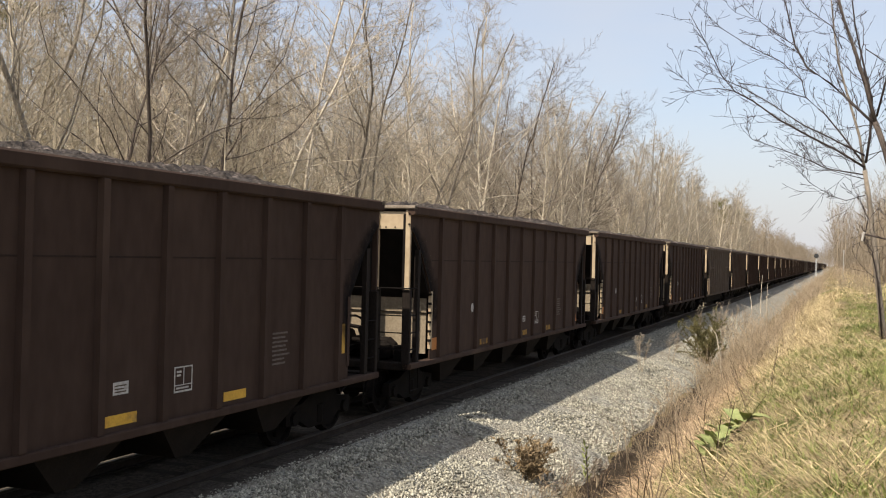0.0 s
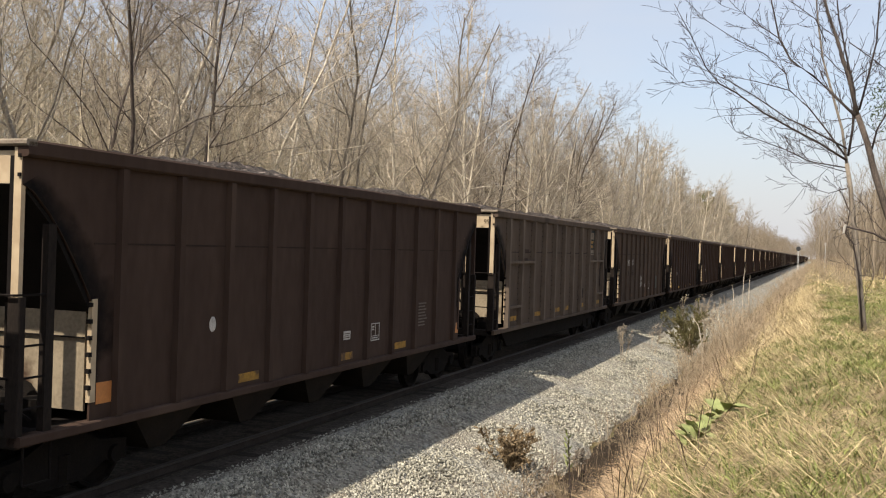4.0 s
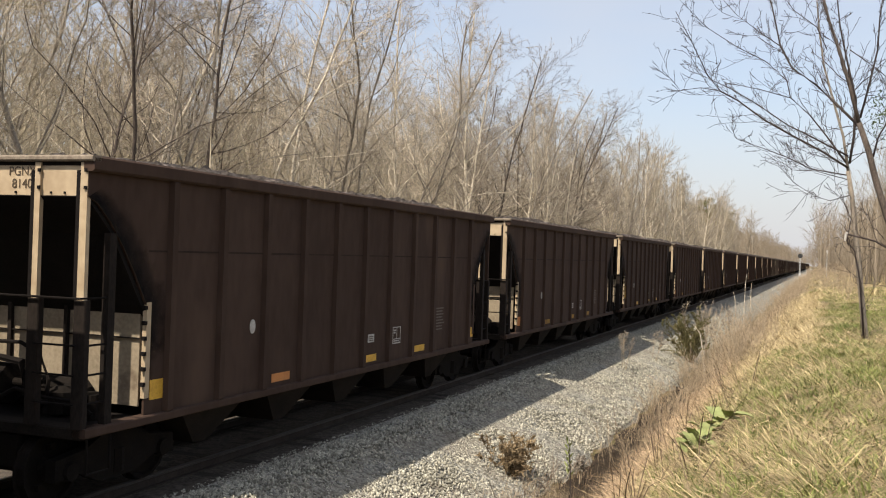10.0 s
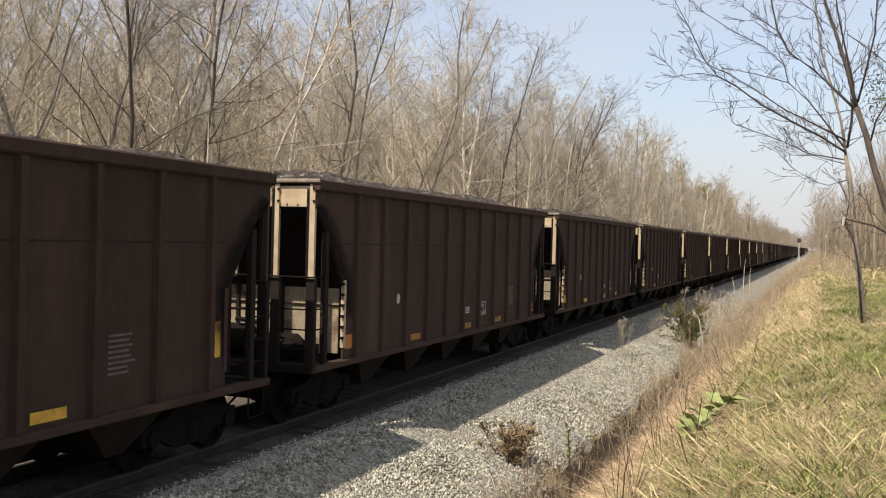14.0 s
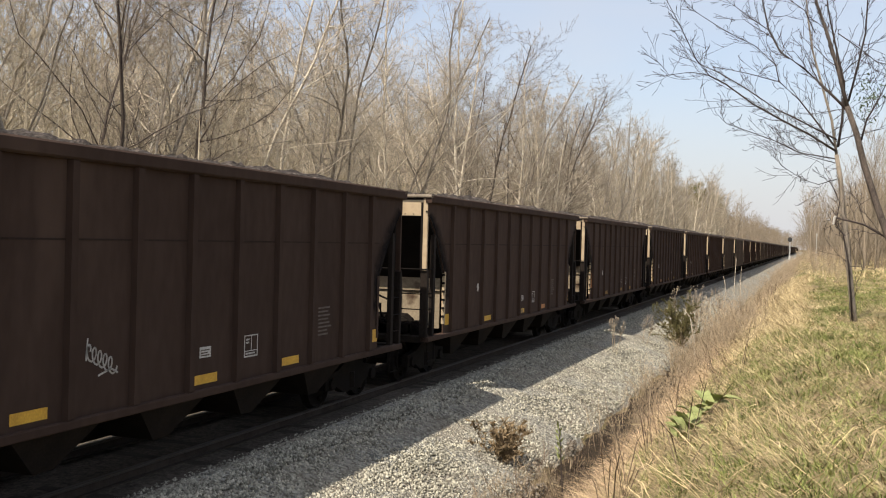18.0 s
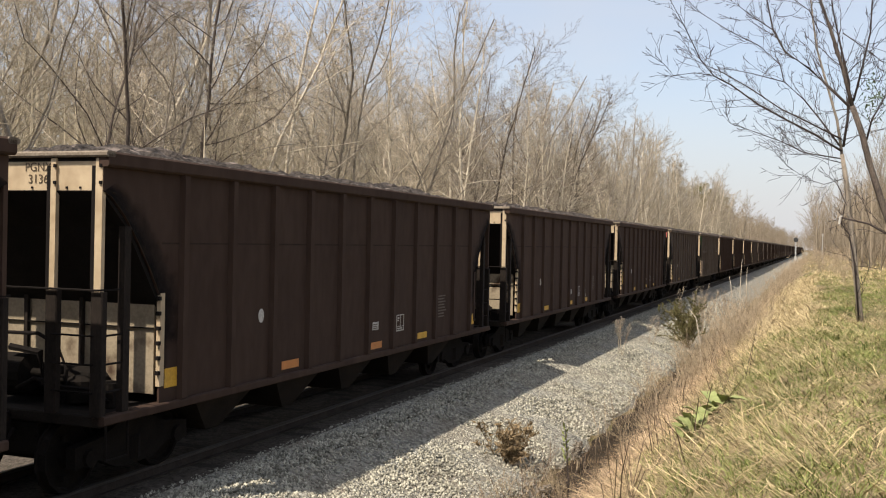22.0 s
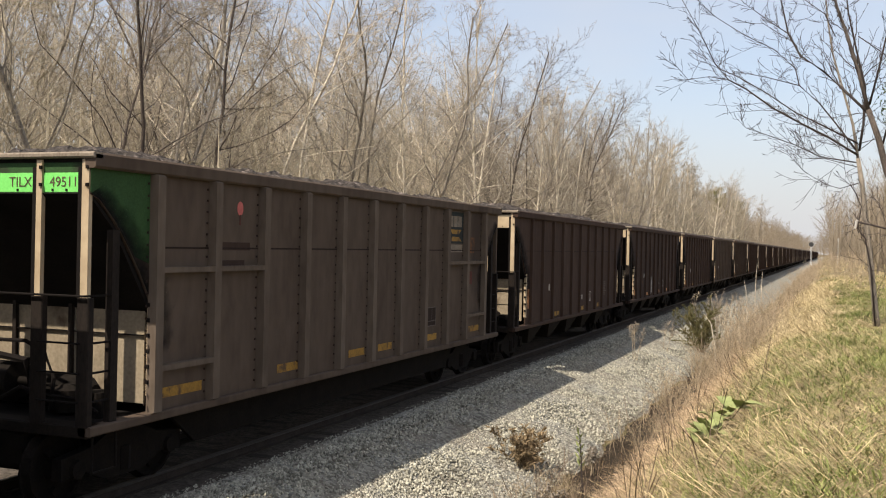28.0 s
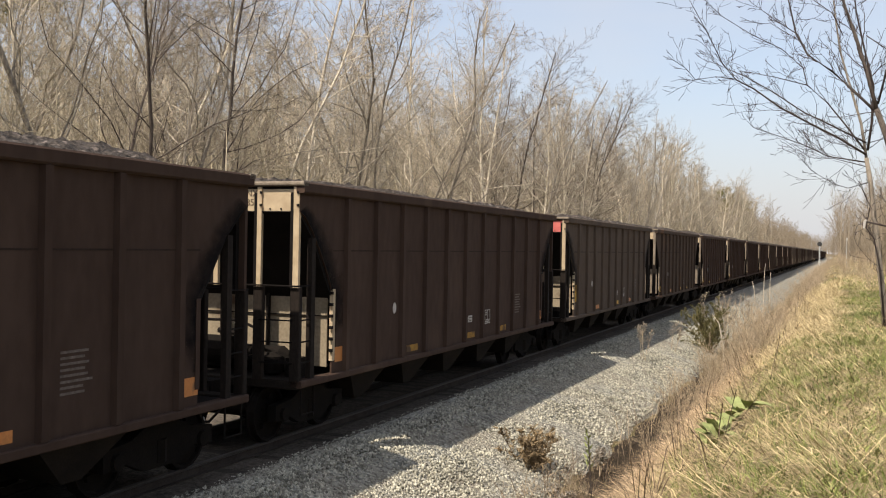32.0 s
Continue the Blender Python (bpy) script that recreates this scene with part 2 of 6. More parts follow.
M = {
    "brown": mat("brown_car_paint", (0.044, 0.0266, 0.0193), (0.064, 0.0402, 0.0294), 0.8, 0.9, 0.10, stretch=STREAK, fine=7, c3=(0.080, 0.051, 0.036), spots=0.62),
    "dark": mat("black_brown_car_paint", (0.039, 0.0236, 0.0174), (0.057, 0.0360, 0.0265), 0.8, 0.9, 0.10, stretch=STREAK, fine=7, c3=(0.072, 0.0465, 0.034), spots=0.62),
    "rust": mat("rust_brown_car_paint", (0.052, 0.0345, 0.0245), (0.078, 0.0535, 0.0385), 0.9, 0.9, 0.12, stretch=STREAK, fine=9, c3=(0.115, 0.062, 0.036), spots=0.62),
    "grey": mat("dusty_grey_brown_car_paint", (0.070, 0.0495, 0.0362), (0.102, 0.0750, 0.0560), 0.9, 0.9, 0.12, stretch=STREAK, fine=7, c3=(0.050, 0.035, 0.026), spots=0.60),
    "cream": mat("dirty_cream_paint", (0.35, 0.265, 0.170), (0.47, 0.37, 0.245), 2.5, 0.75, 0.04, fine=7, c3=(0.17, 0.10, 0.055), spots=0.68),
    # Sooty brown, lowered further to stand for the next car's shadow.
    "post": mat("sooty_shaded_post", (0.010, 0.0075, 0.006), (0.023, 0.017, 0.0135), 3, 0.9, 0.15, stretch=STREAK),
    "grey_rib": mat("dusty_tan_rib_paint", (0.090, 0.066, 0.049), (0.138, 0.106, 0.080), 0.9, 0.9, 0.12, stretch=STREAK, fine=9, c3=(0.06, 0.044, 0.032), spots=0.64),
    "worn_yellow": mat("worn_yellow_tape", (0.20, 0.112, 0.028), (0.36, 0.20, 0.038), 6, 0.7, 0.05, c3=(0.09, 0.055, 0.032), spots=0.52),
    "green": mat("faded_green_paint", (0.026, 0.054, 0.020), (0.040, 0.090, 0.030), 2, 0.85, 0.08, c3=(0.028, 0.034, 0.020), spots=0.60),
    "bright_green": mat("bright_green_paint", (0.14, 0.55, 0.10), (0.20, 0.66, 0.14), 3, 0.6, 0.03),
    "red": mat("faded_red_paint", (0.42, 0.10, 0.09), (0.58, 0.17, 0.14), 3, 0.7, 0.05),
    # Soot black that also serves as painted shade in the end cages.
    "soot_shade": mat("sooty_shaded_steel", (0.005, 0.004, 0.0035), (0.012, 0.009, 0.008), 3, 0.95, 0.2),
    # Both near-black tones hold the deep shade under the cars, besides the dirt.
    "under": mat("grimy_shaded_gear", (0.005, 0.004, 0.0033), (0.012, 0.009, 0.007), 4, 0.95, 0.3),
    "chute": mat("dusty_shaded_chute_steel", (0.009, 0.007, 0.0055), (0.021, 0.0155, 0.0115), 3, 0.9, 0.2),
    "yellow": mat("reflective_yellow_tape", (0.46, 0.25, 0.025), (0.66, 0.38, 0.04), 5, 0.5, 0.05, c3=(0.20, 0.12, 0.04), spots=0.62),
    "orange": mat("dirty_orange_tape", (0.40, 0.15, 0.04), (0.52, 0.20, 0.05), 5, 0.5, 0.05, c3=(0.16, 0.08, 0.04), spots=0.6),
    "stencil": mat("faded_white_stencil", (0.30, 0.28, 0.25), (0.55, 0.52, 0.48), 12, 0.7, 0.0),
    "faint": mat("worn_white_stencil", (0.08, 0.064, 0.052), (0.15, 0.125, 0.108), 12, 0.7, 0.0),
    "ink": mat("faded_brown_lettering", (0.05, 0.036, 0.024), (0.11, 0.08, 0.052), 12, 0.7, 0.0),
    "slate": mat("worn_slate_panel", (0.020, 0.026, 0.026), (0.034, 0.038, 0.036), 3, 0.85, 0.05, c3=(0.055, 0.045, 0.036), spots=0.6),
    "teal": mat("dark_teal_panel", (0.014, 0.029, 0.026), (0.021, 0.041, 0.036), 5, 0.6, 0.0),
    "coal": mat("coal", (0.012, 0.010, 0.009), (0.085, 0.070, 0.060), 9, 0.7, 1.0, fine=24, dist=0.10, c3=(0.19, 0.155, 0.135), spots=0.58),
    # Rail and tie colours are lowered to include the shade beneath the train.
    "steel": mat("worn_shaded_rail_steel", (0.035, 0.030, 0.026), (0.065, 0.055, 0.047), 10, 0.55, 0.05, metal=0.3),
    "rail": mat("rusty_rail", (0.026, 0.020, 0.016), (0.055, 0.044, 0.036), 6, 0.85, 0.2),
    "tie": mat("dusty_shaded_tie_wood", (0.022, 0.018, 0.014), (0.060, 0.050, 0.040), 6, 0.9, 0.4, stretch=(0.3, 3, 3)),
    "stone": mat("crushed_limestone", (0.200, 0.190, 0.154), (0.41, 0.388, 0.312), 3, 0.95, 0.2, island=0.6),
    "ground": mat("leaf_litter_soil", (0.060, 0.048, 0.024), (0.26, 0.205, 0.110), 2.2, 0.95, 1.0, fine=45, c3=(0.13, 0.118, 0.052), spots=0.54),
    "straw": mat("dry_straw_grass", (0.32, 0.245, 0.128), (0.60, 0.488, 0.282), 0.8, 0.8, 0, fine=3, island=0.6),
    "tan": mat("dry_tan_grass", (0.21, 0.142, 0.082), (0.54, 0.405, 0.262), 0.9, 0.85, 0, fine=4, island=0.75),
    "grass": mat("spring_grass", (0.088, 0.114, 0.028), (0.245, 0.270, 0.086), 0.8, 0.75, 0, fine=3, island=0.6),
    "leaf": mat("mullein_leaf", (0.16, 0.185, 0.070), (0.28, 0.305, 0.125), 6, 0.8, 0.3, island=0.3),
    "cedar": mat("cedar_foliage", (0.085, 0.080, 0.030), (0.20, 0.175, 0.080), 1.5, 0.8, 0, island=0.45),
    "deadbush": mat("dead_brown_foliage", (0.13, 0.092, 0.052), (0.27, 0.20, 0.118), 3, 0.85, 0, island=0.4),
    "bark": mat("grey_brown_bark", (0.125, 0.107, 0.087), (0.35, 0.306, 0.250), 5, 0.9, 0.5, stretch=(2, 2, 0.5)),
    "pale_bark": mat("pale_blotched_bark", (0.26, 0.21, 0.15), (0.80, 0.71, 0.57), 3.5, 0.85, 0.3, stretch=(2, 2, 0.9), fine=14),
    "twig": mat("brown_twigs", (0.16, 0.134, 0.101), (0.50, 0.432, 0.335), 0.9, 0.9, 0, fine=4),
    "far_twig": mat("beige_twigs", (0.21, 0.179, 0.131), (0.40, 0.342, 0.256), 0.35, 0.9, 0, fine=2),
    "sap_bark": mat("sapling_bark", (0.13, 0.108, 0.086), (0.31, 0.265, 0.212), 8, 0.9, 0.4, stretch=(2, 2, 0.5)),
    "sap_twig": mat("sapling_twigs", (0.035, 0.027, 0.025), (0.075, 0.06, 0.053), 4, 0.85, 0),
    "weed": mat("grey_dead_weed", (0.27, 0.205, 0.135), (0.48, 0.39, 0.275), 3, 0.9, 0, island=0.35),
    "signal": mat("signal_black", (0.02, 0.02, 0.02), (0.04, 0.04, 0.04), 5, 0.6, 0.05),
    # Distance haze is mixed into this twig colour.
    "haze_twig": mat("hazed_twigs", (0.17, 0.138, 0.100), (0.29, 0.238, 0.176), 0.1, 0.9, 0, fine=1),
    "pale_twig": mat("pale_twigs", (0.36, 0.30, 0.22), (0.66, 0.56, 0.43), 0.9, 0.9, 0, fine=4),
    "dust_shade": mat("dusty_shaded_stone", (0.030, 0.025, 0.020), (0.125, 0.104, 0.084), 12, 0.95, 1.0, fine=28, dist=0.05),
    "capdust": mat("dusty_tan_steel", (0.12, 0.095, 0.07), (0.26, 0.215, 0.165), 4, 0.85, 0.1),
    "ditch": mat("dark_leaf_litter", (0.010, 0.0075, 0.005), (0.050, 0.036, 0.023), 9, 0.95, 1.0, fine=40, c3=(0.11, 0.078, 0.048), spots=0.62),
    "olive": mat("dark_green_leaves", (0.030, 0.042, 0.016), (0.075, 0.095, 0.034), 4, 0.7, 0),
    "dark_bark": mat("dark_bark", (0.045, 0.036, 0.031), (0.13, 0.105, 0.088), 5, 0.9, 0.5, stretch=(2, 2, 0.5)),
    "dark_twig": mat("dark_twigs", (0.095, 0.078, 0.063), (0.27, 0.224, 0.178), 0.9, 0.9, 0, fine=4),
    "bramble": mat("bramble_cane", (0.065, 0.045, 0.032), (0.17, 0.122, 0.085), 3, 0.8, 0, island=0.4),
    "maroon": mat("dull_maroon_paint", (0.075, 0.026, 0.020), (0.105, 0.036, 0.027), 4, 0.85, 0.05),
    "litter": mat("brown_dead_grass", (0.15, 0.112, 0.065), (0.345, 0.266, 0.162), 0.8, 0.85, 0, fine=3, island=0.6),
    "back_twig": mat("olive_brown_twigs", (0.165, 0.139, 0.097), (0.43, 0.368, 0.266), 0.35, 0.9, 0, fine=2),
    # Chipped cream with the recess shade behind the posts mixed into its tone.
    "bulkhead": mat("chipped_shaded_cream", (0.205, 0.166, 0.115), (0.315, 0.258, 0.182), 2.2, 0.85, 0.05, fine=20, c3=(0.070, 0.043, 0.028), spots=0.58),
    "groove": mat("dark_joint", (0.020, 0.013, 0.010), (0.034, 0.022, 0.017), 3, 0.9, 0.1),
    "worn_orange": mat("worn_orange_tape", (0.09, 0.045, 0.022), (0.17, 0.065, 0.022), 6, 0.8, 0.05, c3=(0.06, 0.036, 0.024), spots=0.5),
    "galv": mat("galvanised_mast", (0.45, 0.45, 0.44), (0.6, 0.6, 0.58), 5, 0.5, 0.05, metal=0.3),
}


def stone_bed():
    """Crushed stone: cells of many greys with dark gaps and deep relief."""
    m = bpy.data.materials.new("crushed_limestone_bed")
    m.use_nodes = True
    nt = m.node_tree
    b = nt.nodes["Principled BSDF"]
    b.inputs["Roughness"].default_value, b.inputs["Specular IOR Level"].default_value = 0.95, 0.15
    tc, v, v2, n, bp = [nt.nodes.new("ShaderNode" + k) for k in ("TexCoord", "TexVoronoi", "TexVoronoi", "TexNoise", "Bump")]
    v.inputs["Scale"].default_value, v2.inputs["Scale"].default_value, n.inputs["Scale"].default_value = 16.0, 16.0, 0.8
    v2.feature = "DISTANCE_TO_EDGE"
    for k in (v, v2, n):
        nt.links.new(tc.outputs["Object"], k.inputs["Vector"])
    sep, ramp, edge, m1, m2, tint = [nt.nodes.new("ShaderNode" + k) for k in ("SeparateColor", "ValToRGB", "MapRange", "Mix", "Mix", "ValToRGB")]
    nt.links.new(v.outputs["Color"], sep.inputs[0])
    nt.links.new(sep.outputs[0], ramp.inputs[0])
    ramp.color_ramp.elements[0].color, ramp.color_ramp.elements[1].color = (0.12, 0.117, 0.102, 1), (0.45, 0.435, 0.375, 1)
    nt.links.new(v2.outputs["Distance"], edge.inputs[0])
    edge.inputs[1].default_value, edge.inputs[2].default_value = 0.0, 0.012
    m1.data_type = m2.data_type = "RGBA"
    nt.links.new(edge.outputs[0], m1.inputs[0])
    m1.inputs[6].default_value = (0.06, 0.052, 0.042, 1)
    nt.links.new(ramp.outputs[0], m1.inputs[7])
    tint.color_ramp.elements[0].position, tint.color_ramp.elements[1].position = 0.42, 0.72
    tint.color_ramp.elements[1].color = (0.55, 0.55, 0.55, 1)
    nt.links.new(n.outputs[0], tint.inputs[0])
    nt.links.new(tint.outputs[0], m2.inputs[0])
    nt.links.new(m1.outputs[2], m2.inputs[6])
    m2.inputs[7].default_value = (0.25, 0.20, 0.14, 1)
    nt.links.new(m2.outputs[2], b.inputs["Base Color"])
    bp.inputs["Strength"].default_value, bp.inputs["Distance"].default_value = 1.0, 0.09
    nt.links.new(v2.outputs["Distance"], bp.inputs["Height"])
    nt.links.new(bp.outputs[0], b.inputs["Normal"])
    return m


M["ballast"] = stone_bed()


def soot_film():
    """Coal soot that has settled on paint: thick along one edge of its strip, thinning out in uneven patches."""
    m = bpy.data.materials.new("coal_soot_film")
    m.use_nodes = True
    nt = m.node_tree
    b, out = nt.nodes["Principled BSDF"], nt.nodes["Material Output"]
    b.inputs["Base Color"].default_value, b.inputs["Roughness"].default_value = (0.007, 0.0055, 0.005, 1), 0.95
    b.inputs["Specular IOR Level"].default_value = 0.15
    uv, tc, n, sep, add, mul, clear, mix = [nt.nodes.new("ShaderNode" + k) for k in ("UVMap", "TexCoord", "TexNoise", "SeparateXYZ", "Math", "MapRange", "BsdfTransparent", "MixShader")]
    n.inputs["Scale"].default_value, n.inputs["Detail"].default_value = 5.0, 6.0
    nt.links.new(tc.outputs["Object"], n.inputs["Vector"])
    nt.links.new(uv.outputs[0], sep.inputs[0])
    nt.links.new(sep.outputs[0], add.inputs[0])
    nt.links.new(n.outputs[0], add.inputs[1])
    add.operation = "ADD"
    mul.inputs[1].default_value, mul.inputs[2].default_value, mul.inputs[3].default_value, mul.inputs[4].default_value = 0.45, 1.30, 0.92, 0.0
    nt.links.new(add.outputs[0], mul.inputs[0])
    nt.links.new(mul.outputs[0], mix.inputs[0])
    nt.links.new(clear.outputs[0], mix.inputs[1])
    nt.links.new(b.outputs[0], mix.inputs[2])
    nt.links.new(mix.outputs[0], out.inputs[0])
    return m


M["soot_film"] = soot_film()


# ---- mesh helpers ----
class Build:
    """Collects vertices and faces for one mesh."""

    def __init__(self):
        self.v, self.f = [], []

    def add(self, verts, faces):
        n = len(self.v)
        self.v += verts
        self.f += [tuple(n + i for i in f) for f in faces]
        return self

    def box(self, x0, x1, y0, y1, z0, z1, c=0.0):
        """A box; c chamfers its four edges along the longest axis."""
        if c:
            d = (x1 - x0, y1 - y0, z1 - z0)
            ax = d.index(max(d))
            lo, hi = ((x0, x1), (y0, y1), (z0, z1))[ax]
            (a0, a1), (b0, b1) = [((x0, x1), (y0, y1), (z0, z1))[i] for i in range(3) if i != ax]
            ring = [(a0 + c, b0), (a1 - c, b0), (a1, b0 + c), (a1, b1 - c), (a1 - c, b1), (a0 + c, b1), (a0, b1 - c), (a0, b0 + c)]
            vs = []
            for e in (lo, hi):
                for a, b in ring:
                    p = [a, b]
                    p.insert(ax, e)
                    vs.append(tuple(p))
            return self.add(vs, [(i, (i + 1) % 8, 8 + (i + 1) % 8, 8 + i) for i in range(8)] + [tuple(range(7, -1, -1)), tuple(range(8, 16))])
        v = [(x, y, z) for x in (x0, x1) for y in (y0, y1) for z in (z0, z1)]
        return self.add(v, [(0, 1, 3, 2), (4, 6, 7, 5), (0, 4, 5, 1), (2, 3, 7, 6), (0, 2, 6, 4), (1, 5, 7, 3)])

    def slab(self, x0, x1, outline):
        """A plate between x0 and x1 with an outline in y and z."""
        n = len(outline)
        v = [(x, y, z) for x in (x0, x1) for y, z in outline]
        return self.add(v, [tuple(range(n)), tuple(range(2 * n - 1, n - 1, -1))] + [(i, n + i, n + (i + 1) % n, (i + 1) % n) for i in range(n)])

    def tube(self, pts, r, n=6):
        """A round bar through points."""
        pts = [Vector(p) for p in pts]
        base = len(self.v)
        for i, p in enumerate(pts):
            d = (pts[min(i + 1, len(pts) - 1)] - pts[max(i - 1, 0)]).normalized()
            a = d.orthogonal().normalized()
            b = d.cross(a)
            rr = r[i] if isinstance(r, (list, tuple)) else r
            self.v += [tuple(p + rr * (math.cos(t) * a + math.sin(t) * b)) for t in [2 * math.pi * k / n for k in range(n)]]
        for i in range(len(pts) - 1):
            for k in range(n):
                a, b = base + i * n + k, base + i * n + (k + 1) % n
                self.f.append((a, b, b + n, a + n))
        self.f.append(tuple(base + k for k in range(n - 1, -1, -1)))
        self.f.append(tuple(base + (len(pts) - 1) * n + k for k in range(n)))
        return self

    def mesh(self, name, material, smooth=False):
        me = bpy.data.meshes.new(name)
        me.from_pydata(self.v, [], self.f)
        me.materials.append(material)
        if smooth:
            me.polygons.foreach_set("use_smooth", [True] * len(me.polygons))
        bm = bmesh.new()
        bm.from_mesh(me)
        bmesh.ops.recalc_face_normals(bm, faces=bm.faces)
        bm.to_mesh(me)
        bm.free()
        return me


def part(name, shape, material, parent, label="", smooth=False):
    """Links a Build or a mesh as one mesh object under a thing or a part."""
    ob = new(name, shape.mesh(name, M[material], smooth) if isinstance(shape, Build) else shape)
    ob.parent = parent
    if label:
        ob["label"] = label
    return ob


def raw_mesh(name, verts, faces, material):
    """A mesh from arrays of corners and equal-sized faces."""
    me = bpy.data.meshes.new(name)
    verts, faces = np.asarray(verts, dtype=np.float32), np.asarray(faces, dtype=np.int32)
    k = faces.shape[1]
    me.vertices.add(len(verts))
    me.vertices.foreach_set("co", verts.ravel())
    me.loops.add(faces.size)
    me.loops.foreach_set("vertex_index", faces.ravel())
    me.polygons.add(len(faces))
    me.polygons.foreach_set("loop_start", np.arange(0, faces.size, k, dtype=np.int32))
    me.materials.append(material)
    me.update(calc_edges=True)
    return me


def lettering(text, size, material, name="lettering"):
    """A flat mesh of a word in the built-in font, upright in x and z, centred."""
    cu = bpy.data.curves.new(name, "FONT")
    cu.body, cu.size, cu.align_x, cu.align_y, cu.extrude = text, size, "CENTER", "CENTER", 0.001
    ob = bpy.data.objects.new(name, cu)
    scene.collection.objects.link(ob)
    me = bpy.data.meshes.new_from_object(ob)
    bpy.data.objects.remove(ob)
    me.materials.clear()
    me.materials.append(M[material])
    me.transform(Matrix.Rotation(math.pi / 2, 4, "X"))
    return me


# ---- the ground ----
PROFILE = [(-400, 24), (-90, 7.5), (-45, 2.4), (-14, 0.3), (-8, -0.6), (-5.6, -1.1), (-4.6, -1.05), (-2.2, -0.30), (0, -0.28), (2.2, -0.30), (4.5, -1.08), (4.85, -1.22), (5.05, -1.38), (5.45, -1.38), (5.92, -0.96),
           (8.4, 1.15), (9.3, 1.55), (11, 1.66), (16, 1.85), (40, 3.0), (120, 6), (400, 14)]


def ground_z(x, y):
    for (xa, za), (xb, zb) in zip(PROFILE, PROFILE[1:]):
        if x <= xb:
            z = za + (zb - za) * (x - xa) / (xb - xa)
            break
    else:
        z = PROFILE[-1][1]
    if x > 4.6 or x < -5:
        k = min(1.0, abs(x - 4.6) / 1.5)
        z += 0.07 * noise.noise((x * 0.9, y * 0.8, 8)) if 7.0 < x < 16 and y < 60 else 0
        z += k * (0.10 * noise.noise((x * 0.5, y * 0.35, 0)) + 0.05 * noise.noise((x * 1.6, y * 1.3, 5)))
    return z


def ground():
    xs = [-3000, -1200] + [-400, -200, -90, -60, -45, -30, -20, -14, -10, -8, -6.5, -5.6, -5, -4.6, -3.4, -2.2, 0, 2.2, 3.2, 4.25, 4.6, 4.85, 5.05, 5.25, 5.45, 5.6, 5.76, 5.92] + [6.1 + 0.3 * i for i in range(24)] + [13.5, 14.5, 16, 18, 21, 25, 30, 40, 60, 90, 120, 200, 400, 1200, 3000]
    ys = [-3000, -800, -250, -100] + [-50 + 2 * i for i in range(20)] + [-10 + i for i in range(10)] + [0.5 * i for i in range(0, 60)] + [30 + i for i in range(30)] + [60 + 4 * i for i in range(25)] + [160 + 20 * i for i in range(25)] + [700, 900, 1300, 2000, 3500]
    v = [(x, y, ground_z(max(-400, min(400, x)), y)) for y in ys for x in xs]
    n = len(xs)
    f = [(j * n + i, j * n + i + 1, (j + 1) * n + i + 1, (j + 1) * n + i) for j in range(len(ys) - 1) for i in range(n - 1)]
    ob = new("ground", raw_mesh("ground", v, f, M["ground"]))
    tagged(ob, "brown soil with leaf litter and dry grass sloping to a ditch", "ground", kind="structure")


def ballast():
    """The stone bed under the track: a raised sheet with an uneven surface."""
    prof = [(-4.5, -1.08), (-4.3, -0.9), (-2.2, -0.20), (-1.45, -0.165), (0, -0.165), (1.4, -0.165), (2.2, -0.20), (2.7, -0.36), (3.2, -0.55), (3.7, -0.73), (4.1, -0.87), (4.5, -1.0), (4.72, -1.12), (4.85, -1.3)]
    ys = [-200, -60, -20] + [-8 + 0.5 * i for i in range(130)] + [60 + 3 * i for i in range(40)] + [190 + 20 * i for i in range(46)]
    v = []
    for y in ys:
        for x, z in prof:
            e = 0.12 * noise.noise((x * 0.8, y * 0.5, 3)) if x > 3 else 0
            e += 0.16 * noise.noise((x, y * 1.7, 6)) if x > 3.9 else 0
            v.append((x + e, y, z + 0.03 * noise.noise((x * 2, y * 2, 9))))
    n = len(prof)
    f = [(j * n + i, j * n + i + 1, (j + 1) * n + i + 1, (j + 1) * n + i) for j in range(len(ys) - 1) for i in range(n - 1)]
    me = raw_mesh("ballast", v, f, M["ballast"])
    # Middle and far-side stone coloured darker than its dust, as the train's shade.
    me.materials.append(M["dust_shade"])
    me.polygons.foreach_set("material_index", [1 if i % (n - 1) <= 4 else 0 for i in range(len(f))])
    tagged(new("ballast", me), "bed of grey crushed limestone under the track", "track bed", kind="structure")


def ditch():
    """A dark strip of leaf litter along the foot of the bank."""
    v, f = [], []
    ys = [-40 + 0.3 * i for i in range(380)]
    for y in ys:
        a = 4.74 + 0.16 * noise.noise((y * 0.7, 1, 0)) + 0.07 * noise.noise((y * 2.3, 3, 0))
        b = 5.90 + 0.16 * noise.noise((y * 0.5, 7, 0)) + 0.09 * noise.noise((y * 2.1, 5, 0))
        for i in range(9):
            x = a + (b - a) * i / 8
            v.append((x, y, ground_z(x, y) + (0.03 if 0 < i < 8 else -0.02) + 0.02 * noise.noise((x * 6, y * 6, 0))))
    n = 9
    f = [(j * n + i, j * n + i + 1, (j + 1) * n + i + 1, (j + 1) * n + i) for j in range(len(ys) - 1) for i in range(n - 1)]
    tagged(new("ditch", raw_mesh("ditch", v, f, M["ditch"])), "dark leaf litter in the ditch below the bank", "ditch", kind="structure")


def ballast_z(x):
    ax = abs(x)
    return -0.185 if ax < 2.2 else -0.20 - (ax - 2.2) * 0.352


